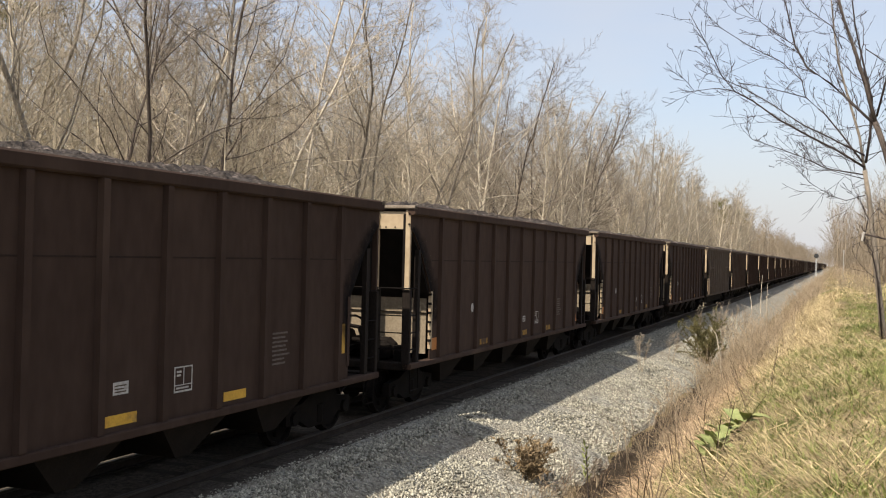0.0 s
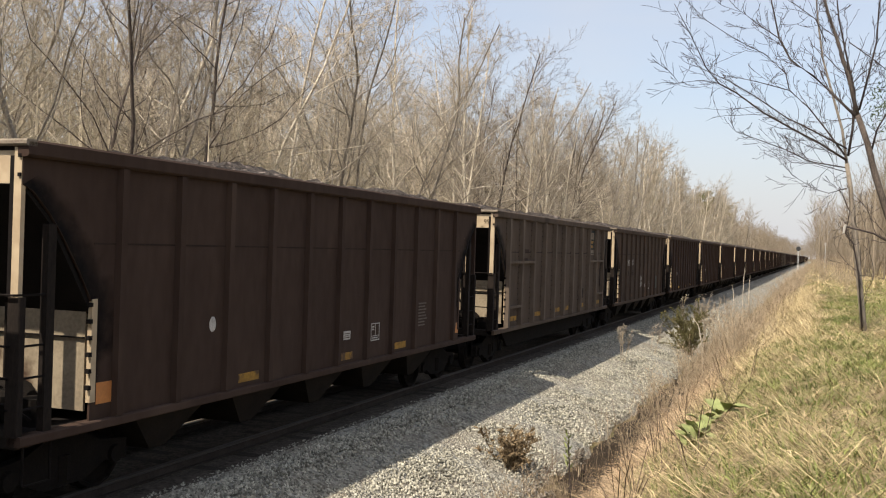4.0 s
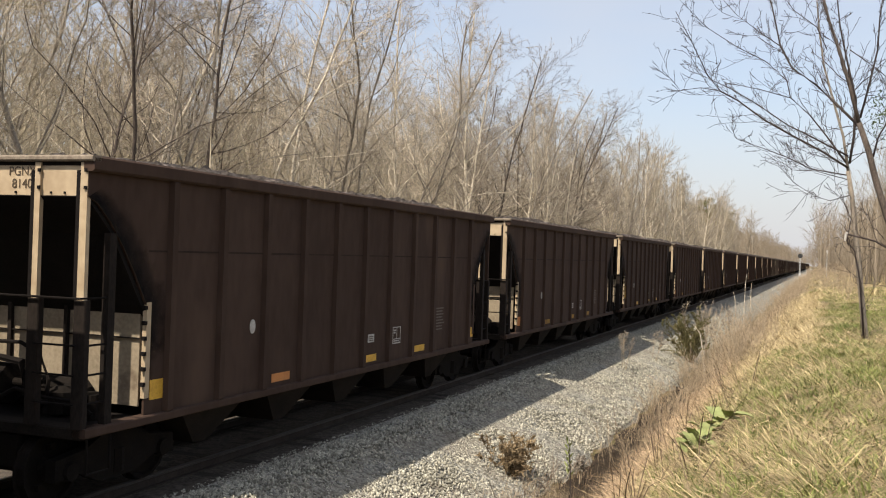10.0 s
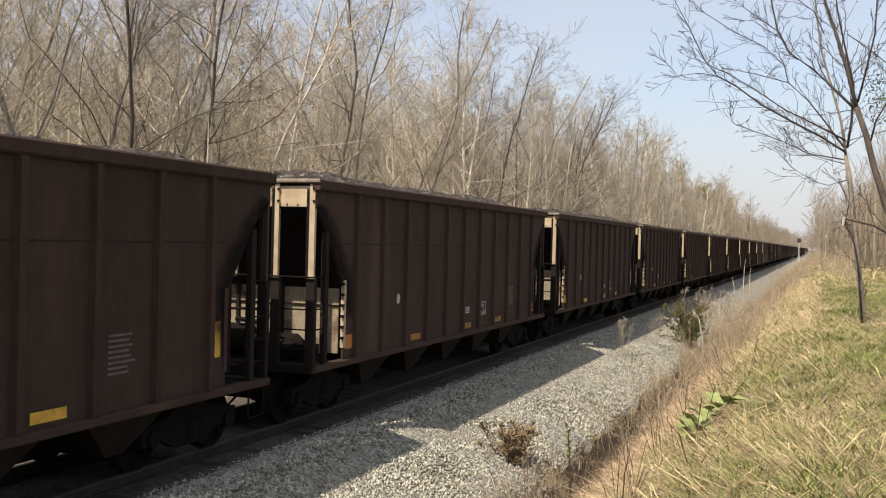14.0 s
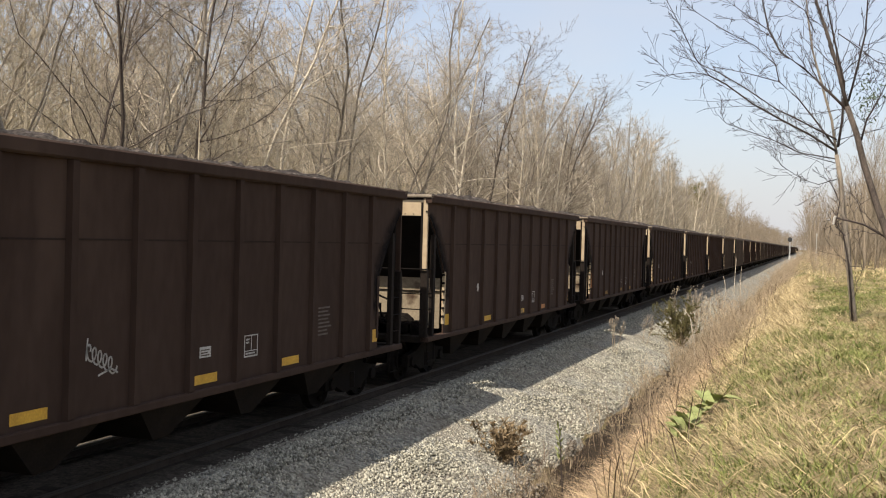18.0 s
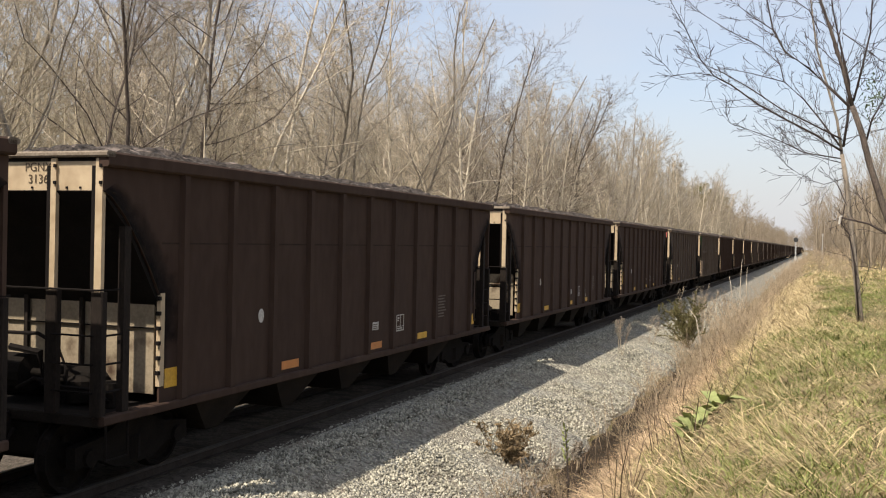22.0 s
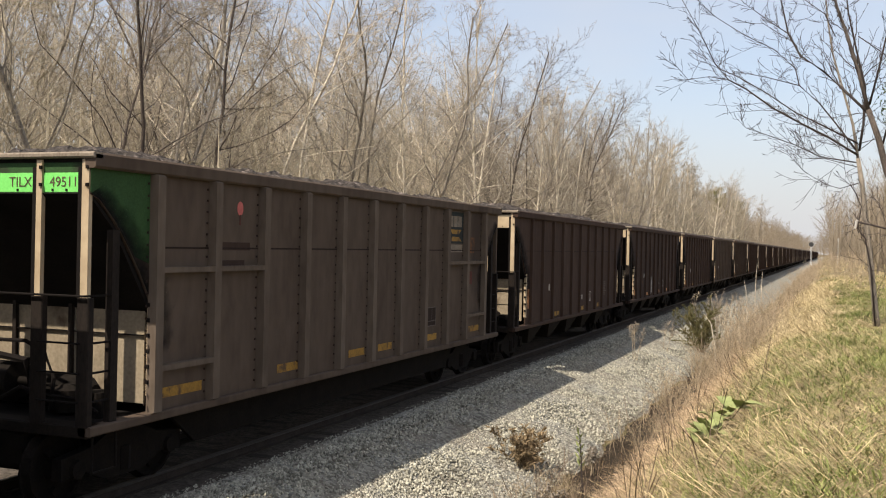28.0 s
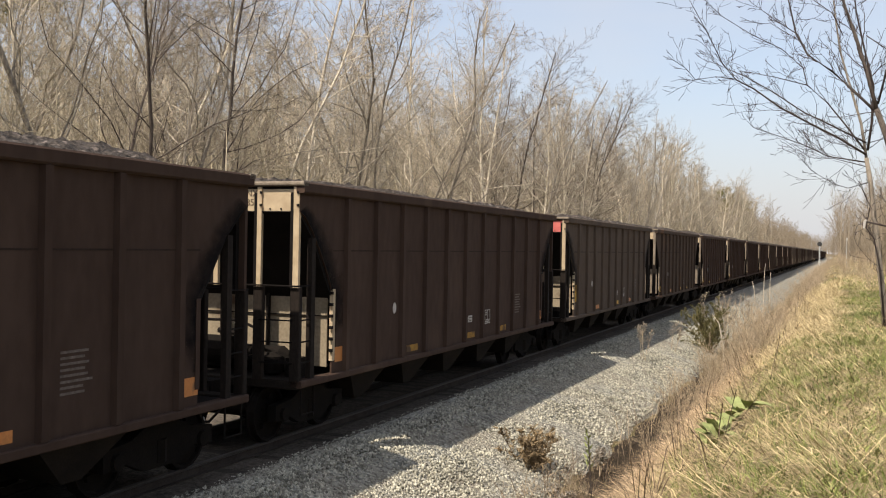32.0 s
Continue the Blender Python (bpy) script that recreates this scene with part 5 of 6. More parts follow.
def woods():
    rng = random.Random(11)
    tone = (("dark_bark", "dark_twig"), ("pale_bark", "twig"), ("bark", "twig"), ("bark", "twig"), ("pale_bark", "pale_twig"), ("bark", "twig"), ("dark_bark", "dark_twig"), ("pale_bark", "twig"))
    near = [(tree_meshes(s, 16.8, 0.082 + 0.014 * (s % 3), VASE_PLAN if s in (0, 2, 5, 7) else SPREAD_PLAN, *tone[s], 0.0056, 1 + (s in (0, 5)), 0.072, 0.018, 2.8), s in (1, 4, 7)) for s in range(8)]
    mid = [(tree_meshes(20 + s, 17, 0.14, MID_PLAN, "pale_bark" if s in (1, 3) else "bark", "far_twig", 0.013, 1, 0.05, 0.02), s in (1, 3)) for s in range(5)]
    pale, brown = "leafless tree with pale blotched bark beyond the track", "leafless grey-brown tree beyond the track"
    for x0, x1, step in ((-13.5, -9.5, 2.3), (-20, -14, 3.8), (-29, -20, 4.0)):
        y = 54.0 if x0 > -14 else 24.0
        while y < 100:
            m, p = rng.choice(near)
            plant_tree("bare_tree", m, rng.uniform(x0, x1), y, rng.uniform(0, 360), rng.uniform(0.9, 1.12), pale if p else brown, "trees beyond the track")
            y += step * rng.uniform(0.6, 1.4) * (1.5 if y < 45 else 1)
    # the front row where the train passes nearest, placed to fit the camera's view: forked dark trees, then pale ones,
    # then a vase-shaped one
    for x, y, s, turn, scale in ((-11.5, 18.5, 3, 40, 1.0), (-10.5, 21.5, 2, 10, 0.95), (-11.0, 24.6, 0, 120, 1.0), (-11.8, 27.0, 5, 200, 0.95), (-11.0, 29.4, 6, 75, 1.0), (-11.0, 33.0, 4, 250, 0.9),
                                 (-11.2, 35.9, 1, 20, 1.0), (-12.5, 38.5, 3, 300, 0.9), (-11.5, 40.6, 2, 60, 0.95), (-10.8, 43.2, 3, 160, 1.0), (-11.0, 46.0, 7, 330, 1.0), (-11.4, 49.0, 5, 100, 0.95), (-10.5, 51.6, 4, 45, 0.85)):
        m, p = near[s]
        plant_tree("bare_tree", m, x, y, turn, scale, pale if p else brown, "trees beyond the track")
    for x0, x1, step in ((-15, -9.5, 3.6), (-24, -16, 3.8)):
        y = 100.0
        while y < 290:
            m, p = rng.choice(mid)
            plant_tree("bare_tree", m, rng.uniform(x0, x1), y, rng.uniform(0, 360), rng.uniform(0.86, 1.08), pale if p else brown, "trees beyond the track")
            y += step * rng.uniform(0.6, 1.4)
    for i in range(46):
        y = 62 + 190 * rng.random()
        x = rng.uniform(12.5 + 0.012 * y, 36)
        plant_tree("bare_tree", rng.choice(mid)[0], x, y, rng.uniform(0, 360), rng.uniform(0.30, 0.55) if y < 150 else rng.uniform(0.45, 0.75), "leafless young tree on the bank far along the track", "trees on the bank")
    back = [far_tree_arrays(60 + s, 17, MID_PLAN[:1] + [(8, 0.5, 25, 60, 1, 0.1)], 0.018) for s in range(4)]
    far = [far_tree_arrays(40 + s, 16.5, FAR_PLAN, 0.03) for s in range(3)]
    spots = [(rng.uniform(-75, -27), 22 + 190 * rng.random() ** 1.2, rng.uniform(0.8, 1.16)) for i in range(600)]
    join_trees("back_woods", back, rng, spots, "dense leafless woods behind the trackside trees", "back_twig")
    spots = [(rng.uniform(-48, -10), rng.uniform(280, 800), rng.uniform(0.85, 1.1)) for i in range(420)]
    spots += [(rng.uniform(-70, 70), rng.uniform(1110, 1300), rng.uniform(1.0, 1.5)) for i in range(420)]
    spots += [(rng.uniform(13, 60), rng.uniform(250, 800), rng.uniform(0.5, 0.9)) for i in range(170)]
    join_trees("distant_woods", far, rng, spots, "hazy leafless woods far along the track", "haze_twig")
    shrub = [far_tree_arrays(90 + s, 9, [(26, 0.42, 18, 55, 3, 0.03), (8, 0.5, 25, 60, 2, 0.1), (2, 0.6, 25, 60, 1, 0.1)], 0.007) for s in range(4)]
    spots = []
    for i in range(170):
        y = 14 + 100 * rng.random() ** 1.3
        spots.append((rng.uniform(-27, -9.3), y, rng.uniform(0.45, 1.0)))
    join_trees("understory", shrub, rng, spots, "tangled olive-brown leafless undergrowth between the trackside trees", "back_twig")
    low = [far_tree_arrays(80 + s, 17, [(26, 0.34, 20, 50, 2, 0.06), (9, 0.55, 25, 55, 1, 0.1)], 0.02) for s in range(3)]
    spots = []
    for i in range(430):
        y = 75 + 190 * rng.random()
        spots.append((rng.uniform(max(9.2, 14.5 - 0.03 * y), 40), y, rng.uniform(0.26, 0.58) * (1 + 0.0018 * y)))
    join_trees("bank_thicket", low, rng, spots, "brown leafless thicket on the bank along the track", "haze_twig")


def saplings():
    """Two young trees on the bank, limbs sweeping up towards the track, laid out to fit the camera's view."""
    rng = random.Random(8)
    sub = [(0, 0, 0, 0, 0, 0), (3, 0.5, 22, 50, 5, 0.15), (2, 0.45, 25, 50, 3, 0.25)]

    def limb(ob, base, out, pts, r0, r1, bark):
        """One limb as a tapered bar, with twigs growing from it."""
        pts = [Vector(p) - base for p in pts]
        n = len(pts) - 1
        part("limb", Build().tube(pts, [r0 + (r1 - r0) * i / n for i in range(n + 1)], 6), bark if r0 > 0.03 else "sap_twig", ob, smooth=True)
        for i in range(n):
            r, ln = r0 + (r1 - r0) * i / n, (pts[i + 1] - pts[i]).length
            for c in range(4):
                q = pts[i].lerp(pts[i + 1], rng.random())
                w = (pts[i + 1] - pts[i]).normalized() + Vector((rng.gauss(0, 0.5), rng.gauss(0, 0.5), rng.gauss(0.1, 0.5)))
                branches(rng, q, w, rng.uniform(0.5, 1.7) * (0.6 + 0.3 * ln) * (1 - 0.5 * i / n), max(0.004, r * 0.30), 8, 1, sub[:2 + (c < 2)], out, 0.012, 0.085)

    def tree(base, trunk, limbs, label, bark):
        ob = tagged(new("sapling"), label, "tree", "saplings on the bank")
        ob.location = b = Vector(base)
        pts, r0, r1 = trunk
        n, out = len(pts) - 1, ([], [])
        part("trunk", Build().tube([Vector(p) - b for p in pts], [r0 + (r1 - r0) * i / n for i in range(n + 1)], 9), bark, ob, smooth=True)
        for pts, r0, r1 in limbs:
            limb(ob, b, out, pts, r0 * 0.75, r1 * 0.75, bark)
        part("crown", pieces_mesh("crown", out[0] + out[1], "sap_twig", 4, 0.004), "sap_twig", ob)
        return ob, b

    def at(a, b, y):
        """A place y along the track on a camera sight line: a and b are thousandths of y across and up from the eye."""
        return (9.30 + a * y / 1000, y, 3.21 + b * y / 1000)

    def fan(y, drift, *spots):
        """Places along a limb, each on a camera sight line, and each drift farther along the track."""
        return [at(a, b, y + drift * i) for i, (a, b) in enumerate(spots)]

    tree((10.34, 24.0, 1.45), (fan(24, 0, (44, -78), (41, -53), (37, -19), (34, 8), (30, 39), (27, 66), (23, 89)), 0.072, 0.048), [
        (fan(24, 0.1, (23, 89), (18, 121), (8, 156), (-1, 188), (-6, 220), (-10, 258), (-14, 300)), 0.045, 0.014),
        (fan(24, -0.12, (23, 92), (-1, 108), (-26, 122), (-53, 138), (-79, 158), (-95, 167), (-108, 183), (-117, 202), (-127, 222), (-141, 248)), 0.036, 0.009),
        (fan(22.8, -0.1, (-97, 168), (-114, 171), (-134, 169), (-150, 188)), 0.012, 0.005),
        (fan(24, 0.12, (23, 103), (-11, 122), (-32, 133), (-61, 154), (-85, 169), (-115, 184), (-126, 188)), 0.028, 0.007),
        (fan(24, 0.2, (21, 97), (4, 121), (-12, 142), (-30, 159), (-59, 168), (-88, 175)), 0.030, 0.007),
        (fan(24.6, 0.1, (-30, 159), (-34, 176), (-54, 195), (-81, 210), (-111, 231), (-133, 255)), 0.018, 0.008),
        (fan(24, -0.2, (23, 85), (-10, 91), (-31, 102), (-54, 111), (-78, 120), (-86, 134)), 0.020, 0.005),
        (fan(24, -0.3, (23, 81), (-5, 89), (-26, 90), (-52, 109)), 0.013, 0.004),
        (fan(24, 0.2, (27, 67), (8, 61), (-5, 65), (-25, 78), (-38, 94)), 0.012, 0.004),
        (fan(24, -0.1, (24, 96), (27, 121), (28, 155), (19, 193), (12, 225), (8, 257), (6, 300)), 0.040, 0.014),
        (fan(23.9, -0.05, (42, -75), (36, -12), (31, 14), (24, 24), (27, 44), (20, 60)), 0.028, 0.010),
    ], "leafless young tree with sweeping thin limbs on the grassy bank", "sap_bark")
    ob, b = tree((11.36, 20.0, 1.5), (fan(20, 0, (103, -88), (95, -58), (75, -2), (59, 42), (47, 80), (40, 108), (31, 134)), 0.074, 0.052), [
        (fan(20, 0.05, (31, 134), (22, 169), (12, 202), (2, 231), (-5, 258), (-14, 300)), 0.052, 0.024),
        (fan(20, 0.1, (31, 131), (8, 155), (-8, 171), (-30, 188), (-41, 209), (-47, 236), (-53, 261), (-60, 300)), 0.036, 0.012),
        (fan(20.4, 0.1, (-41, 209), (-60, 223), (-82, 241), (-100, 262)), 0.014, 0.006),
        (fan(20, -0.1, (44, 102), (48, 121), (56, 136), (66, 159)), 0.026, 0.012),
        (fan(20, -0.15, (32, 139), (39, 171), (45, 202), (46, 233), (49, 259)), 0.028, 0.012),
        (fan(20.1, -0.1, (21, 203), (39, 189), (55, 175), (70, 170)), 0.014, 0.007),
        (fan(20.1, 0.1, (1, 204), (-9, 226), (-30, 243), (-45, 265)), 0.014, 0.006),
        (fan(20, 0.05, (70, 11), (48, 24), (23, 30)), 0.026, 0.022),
    ], "leaning leafless young tree on the grassy bank", "dark_bark")
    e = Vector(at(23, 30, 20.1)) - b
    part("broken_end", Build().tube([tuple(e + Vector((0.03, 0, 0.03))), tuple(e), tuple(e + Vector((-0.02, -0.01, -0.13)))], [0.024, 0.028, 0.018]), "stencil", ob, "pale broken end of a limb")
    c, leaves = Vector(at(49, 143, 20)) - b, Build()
    for i in range(90):
        p = c + Vector((rng.gauss(0, 0.10), rng.gauss(0, 0.12), rng.gauss(0, 0.22)))
        d = Vector((rng.gauss(0, 1), rng.gauss(0, 1), rng.gauss(-0.2, 0.8))).normalized() * rng.uniform(0.07, 0.13)
        s = d.orthogonal().normalized() * 0.02
        leaves.add([tuple(p), tuple(p + d * 0.5 + s), tuple(p + d), tuple(p + d * 0.5 - s)], [(0, 1, 2, 3)])
    part("leaf_clump", raw_mesh("leaf_clump", leaves.v, leaves.f, M["olive"]), "olive", ob, "clump of dark green leaves on a limb")["kind"] = "stuff"


def blades(name, x, y, a, rng, length, width, lean, material, label, category, curl=0.6):
    """Thin bent blades at places x, y that fall towards the angles a, joined into one mesh."""
    n = len(x)
    z = np.array([ground_z(p, q) for p, q in zip(x, y)]) - 0.01
    ln = length[0] + (length[1] - length[0]) * rng.random(n)
    wd = width[0] + (width[1] - width[0]) * rng.random(n)
    t = rng.random(n) * 6.283
    le = lean[0] + (lean[1] - lean[0]) * rng.random(n)
    dx, dy = np.cos(a), np.sin(a)
    p0 = np.stack([x, y, z], 1)
    d1 = np.stack([dx * np.sin(le), dy * np.sin(le), np.cos(le)], 1) * (ln * 0.5)[:, None]
    le2 = np.minimum(le + curl * (0.4 + rng.random(n)), 1.75)
    d2 = np.stack([dx * np.sin(le2), dy * np.sin(le2), np.cos(le2)], 1) * (ln * 0.5)[:, None]
    s = np.stack([np.cos(t) * wd / 2, np.sin(t) * wd / 2, 0 * t], 1)
    p1, p2 = p0 + d1, p0 + d1 + d2
    v = np.stack([p0 - s, p0 + s, p1 - s * 0.8, p1 + s * 0.8, p2], 1).reshape(-1, 3)
    f = (np.array([(0, 1, 3), (0, 3, 2), (2, 3, 4)])[None] + 5 * np.arange(n)[:, None, None]).reshape(-1, 3)
    tagged(new(name, raw_mesh(name, v, f, M[material])), label, category, kind="stuff")


def tufts(rng, n, per, x0, x1, y0, y1, size, keep=None, power=1.8, downhill=0.0):
    """Places and falling angles of blades in clumps, closer together near the camera."""
    y = y0 + (y1 - y0) * rng.random(n * 3) ** power
    x = x0 + (x1 - x0) * rng.random(n * 3)
    if keep is not None:
        k = np.array([keep(p, q) for p, q in zip(x, y)])
        x, y = x[k], y[k]
    x, y = np.repeat(x[:n], per), np.repeat(y[:n], per)
    main = np.repeat(rng.random(len(x) // per) * 6.283, per)
    a = main + rng.normal(0, 1.0, len(x))
    if downhill:
        a = np.where(rng.random(len(x)) < downhill, math.pi + rng.normal(0, 0.7, len(x)), a)
    r = size * np.abs(rng.normal(0, 0.5, len(x)))
    return x + r * np.cos(a), y + r * np.sin(a), a


def patch(x, y, s=0.45, o=0.0):
    return noise.noise((x * s, y * s * 0.7, 20 + o))


def grasses():
    rng = np.random.default_rng(3)
    x, y, a = tufts(rng, 7200, 13, 6.9, 14.5, 3.0, 75, 0.16, lambda p, q: patch(p, q, 0.4) > -0.12 - 0.35 * min(1, max(0, (p - 9.2) / 1.5)) + 0.4 * (7.9 < p < 9.3 and 24 < q < 62))
    blades("green_grass", x, y, a, rng, (0.06, 0.24), (0.005, 0.012), (0.2, 1.2), "grass", "short spring green grass on the bank", "grass")
    x, y, a = tufts(rng, 5000, 13, 6.9, 14.5, 3.0, 70, 0.20, lambda p, q: patch(p, q, 0.5, 3) > -0.3, power=1.5)
    blades("dead_grass", x, y, a, rng, (0.08, 0.35), (0.004, 0.010), (0.6, 1.6), "litter", "matted brown dead grass on the bank", "dry grass")
    x, y, a = tufts(rng, 2700, 12, 6.8, 14.5, 3.0, 75, 0.13, lambda p, q: patch(p, q, 0.6, 9) > (0.28 if q < 18 else 0.16) - 0.9 * (7.8 < p < 9.4 and 24 < q < 62), power=1.5, downhill=0.35)
    blades("straw_grass", x, y, a, rng, (0.2, 0.7), (0.004, 0.009), (0.7, 1.5), "straw", "flattened tufts of pale straw grass on the bank", "dry grass")
    x, y, a = tufts(rng, 900, 14, 7.5, 9.5, 23, 62, 0.18, lambda p, q: patch(p, q, 0.5, 30) > -0.25, power=1.2, downhill=0.4)
    blades("bleached_grass", x, y, a, rng, (0.22, 0.6), (0.006, 0.012), (0.7, 1.4), "straw", "bleached straw grass on the crest of the bank", "dry grass")
    x, y, a = tufts(rng, 1500, 13, 9.3, 12.5, 16, 42, 0.16, lambda p, q: patch(p, q, 0.5, 33) > -0.1, power=1.2)
    blades("lush_grass", x, y, a, rng, (0.08, 0.22), (0.006, 0.012), (0.3, 1.2), "grass", "greener spring grass on top of the bank", "grass")
    x, y, a = tufts(rng, 3600, 14, 7.2, 13.0, 3.0, 20, 0.16, power=1.2)
    blades("matted_grass", x, y, a, rng, (0.08, 0.32), (0.004, 0.009), (0.8, 1.6), "litter", "matted brown dead grass under the green blades", "dry grass")
    x, y, a = tufts(rng, 2000, 14, 7.3, 13.0, 3.0, 22, 0.20, lambda p, q: patch(p, q, 0.8, 2) > (0.12 if q < 14 else -0.2), power=1.2)
    blades("fine_grass", x, y, a, rng, (0.06, 0.22), (0.005, 0.010), (0.3, 1.4), "grass", "fine olive green grass among dead stems", "grass")
    x, y, a = tufts(rng, 2400, 11, 7.0, 13.0, 3.0, 26, 0.22, power=1.2, downhill=0.65)
    blades("loose_straw", x, y, a, rng, (0.15, 0.50), (0.004, 0.009), (0.9, 1.55), "straw", "loose pale straw lying over the green grass", "dry grass")
    x, y, a = tufts(rng, 280, 4, 7.4, 13.5, 5.0, 34, 0.10, downhill=0.6, power=1.3)
    blades("straw_stems", x, y, a, rng, (0.45, 1.15), (0.006, 0.011), (0.85, 1.45), "straw", "long pale bent straw stems on the bank", "dry grass", 0.5)
    x, y, a = tufts(rng, 1900, 13, 6.3, 8.0, 3, 85, 0.17, lambda p, q: p > 6.4 + 0.35 * patch(p, q, 1.1, 4) and (p < 6.9 or patch(p, q) < -0.05), downhill=0.45)
    blades("dry_grass", x, y, a, rng, (0.22, 0.75), (0.006, 0.014), (0.85, 1.6), "tan", "dry reddish tan grass on the slope of the ditch", "dry grass")
    x, y, a = tufts(rng, 1300, 13, 5.5, 6.8, 3, 85, 0.16, lambda p, q: p > 6.12 + 0.25 * patch(p, q, 1.1, 4), downhill=0.3)
    blades("slope_grass", x, y, a, rng, (0.15, 0.55), (0.006, 0.013), (0.9, 1.6), "tan", "flattened tan grass at the foot of the slope", "dry grass")
    x, y, a = tufts(rng, 1300, 1, 4.6, 8.6, 9, 120, 0.1, lambda p, q: q > 24 or p < 5.2, power=1.4)
    blades("weed_stalks", x, y, a, rng, (0.4, 1.2), (0.006, 0.011), (0.0, 0.5), "weed", "thin grey dead weed stalks along the ditch", "weeds", 0.2)
    x, y, a = tufts(rng, 300, 3, 4.7, 8.4, 9, 75, 0.1, power=1.3)
    blades("bramble_canes", x, y, a, rng, (0.7, 1.7), (0.008, 0.013), (0.2, 0.9), "bramble", "arching dark red-brown bramble canes on the slope", "brambles", 1.0)
    x, y, a = tufts(rng, 46, 4, 4.5, 5.9, 13.5, 18.5, 0.16, power=1.0)
    blades("bramble_tangle", x, y, a, rng, (0.6, 1.5), (0.007, 0.012), (0.3, 1.2), "bramble", "tangle of dark arching brambles over the ditch", "brambles", 1.0)
    x, y, a = tufts(rng, 1500, 9, 4.7, 5.7, -10, 60, 0.2, power=1.2)
    blades("ditch_litter", x, y, a, rng, (0.08, 0.3), (0.005, 0.012), (1.0, 1.6), "bramble", "dark twigs and dead leaves lying in the ditch", "litter", 0.2)
    x, y, a = tufts(rng, 400, 12, 4.75, 5.9, 9, 70, 0.14, lambda p, q: patch(p, q, 0.9, 14) > 0.15, power=1.5)
    blades("ditch_grass", x, y, a, rng, (0.12, 0.5), (0.004, 0.009), (0.3, 1.5), "tan", "tangled dry grass hanging over the ditch", "dry grass")
    x, y, a = tufts(rng, 1700, 8, 3.9, 4.9, 9, 60, 0.12, lambda p, q: p > 4.4 + 0.4 * patch(p, q, 0.7, 17), power=1.5)
    blades("ballast_litter", x, y, a, rng, (0.06, 0.24), (0.004, 0.009), (1.2, 1.6), "litter", "dead grass blown onto the edge of the stones", "litter", 0.1)
    x, y, a = tufts(rng, 2600, 10, 5.8, 14, -14, 4.5, 0.3, power=0.8)
    blades("trodden_grass", x, y, a, rng, (0.10, 0.35), (0.005, 0.012), (0.7, 1.6), "litter", "trodden brown grass where the bank is walked", "dry grass")
    x, y, a = tufts(rng, 1500, 9, 5.4, 16, -45, 4, 0.3, power=0.6)
    blades("bank_grass", x, y, a, rng, (0.15, 0.5), (0.007, 0.014), (0.5, 1.4), "straw", "pale dry grass along the bank behind", "dry grass")
    x, y, a = tufts(rng, 3000, 10, 6.5, 34, 55, 260, 0.5, power=1.6)
    blades("far_grass", x, y, a, rng, (0.2, 0.55), (0.02, 0.04), (0.5, 1.4), "straw", "pale dry grass farther along the verge", "dry grass")


def brush():
    """Twiggy thickets along the ditch farther down the line."""
    rng = random.Random(21)
    sub = [(5, 0.5, 20, 50, 3, 0.15), (3, 0.5, 20, 50, 2, 0.2)]
    kinds = []
    for s in range(4):
        out = ([], [])
        for i in range(11):
            branches(rng, (rng.gauss(0, 0.3), rng.gauss(0, 0.3), -0.1), (rng.gauss(0, 0.3), rng.gauss(0, 0.3), 1), rng.uniform(0.9, 2.0), 0.010, 5, 0, sub, out, 0.02, 0.10)
        kinds.append(pieces_mesh("stem", out[0] + out[1], "weed", 3, 0.005))
    for i in range(254):
        y = 26 + 170 * rng.random() ** 1.4
        x = rng.uniform(5.0, 7.6) + (0.4 if y < 34 else 0.5 if y > 60 else 0)
        if i > 110:
            y, x = 45 + 150 * rng.random(), rng.uniform(9, 22)
        if i > 243:
            y, x = 13.8 + 3.6 * rng.random(), rng.uniform(4.5, 5.3)
        elif i > 214:
            y, x = 37 + 14 * rng.random(), rng.uniform(4.9, 6.6)
        elif i > 190:
            y, x = 19 + 45 * rng.random(), rng.uniform(4.9, 6.4)
        ob = tagged(new("brush"), "leafless grey-tan thicket of thin stems by the ditch", "shrub", "brush along the ditch")
        part("stem", rng.choice(kinds), "weed", ob)["kind"] = "stuff"
        s = rng.uniform(0.4, 0.85) * (1 + 0.003 * y) * (0.5 if i > 243 else 0.7 if i > 190 else 1)
        ob.matrix_basis = pose(x, y, ground_z(x, y), 0, 0, rng.uniform(0, 360)) @ Matrix.Diagonal((s, s, s, 1))


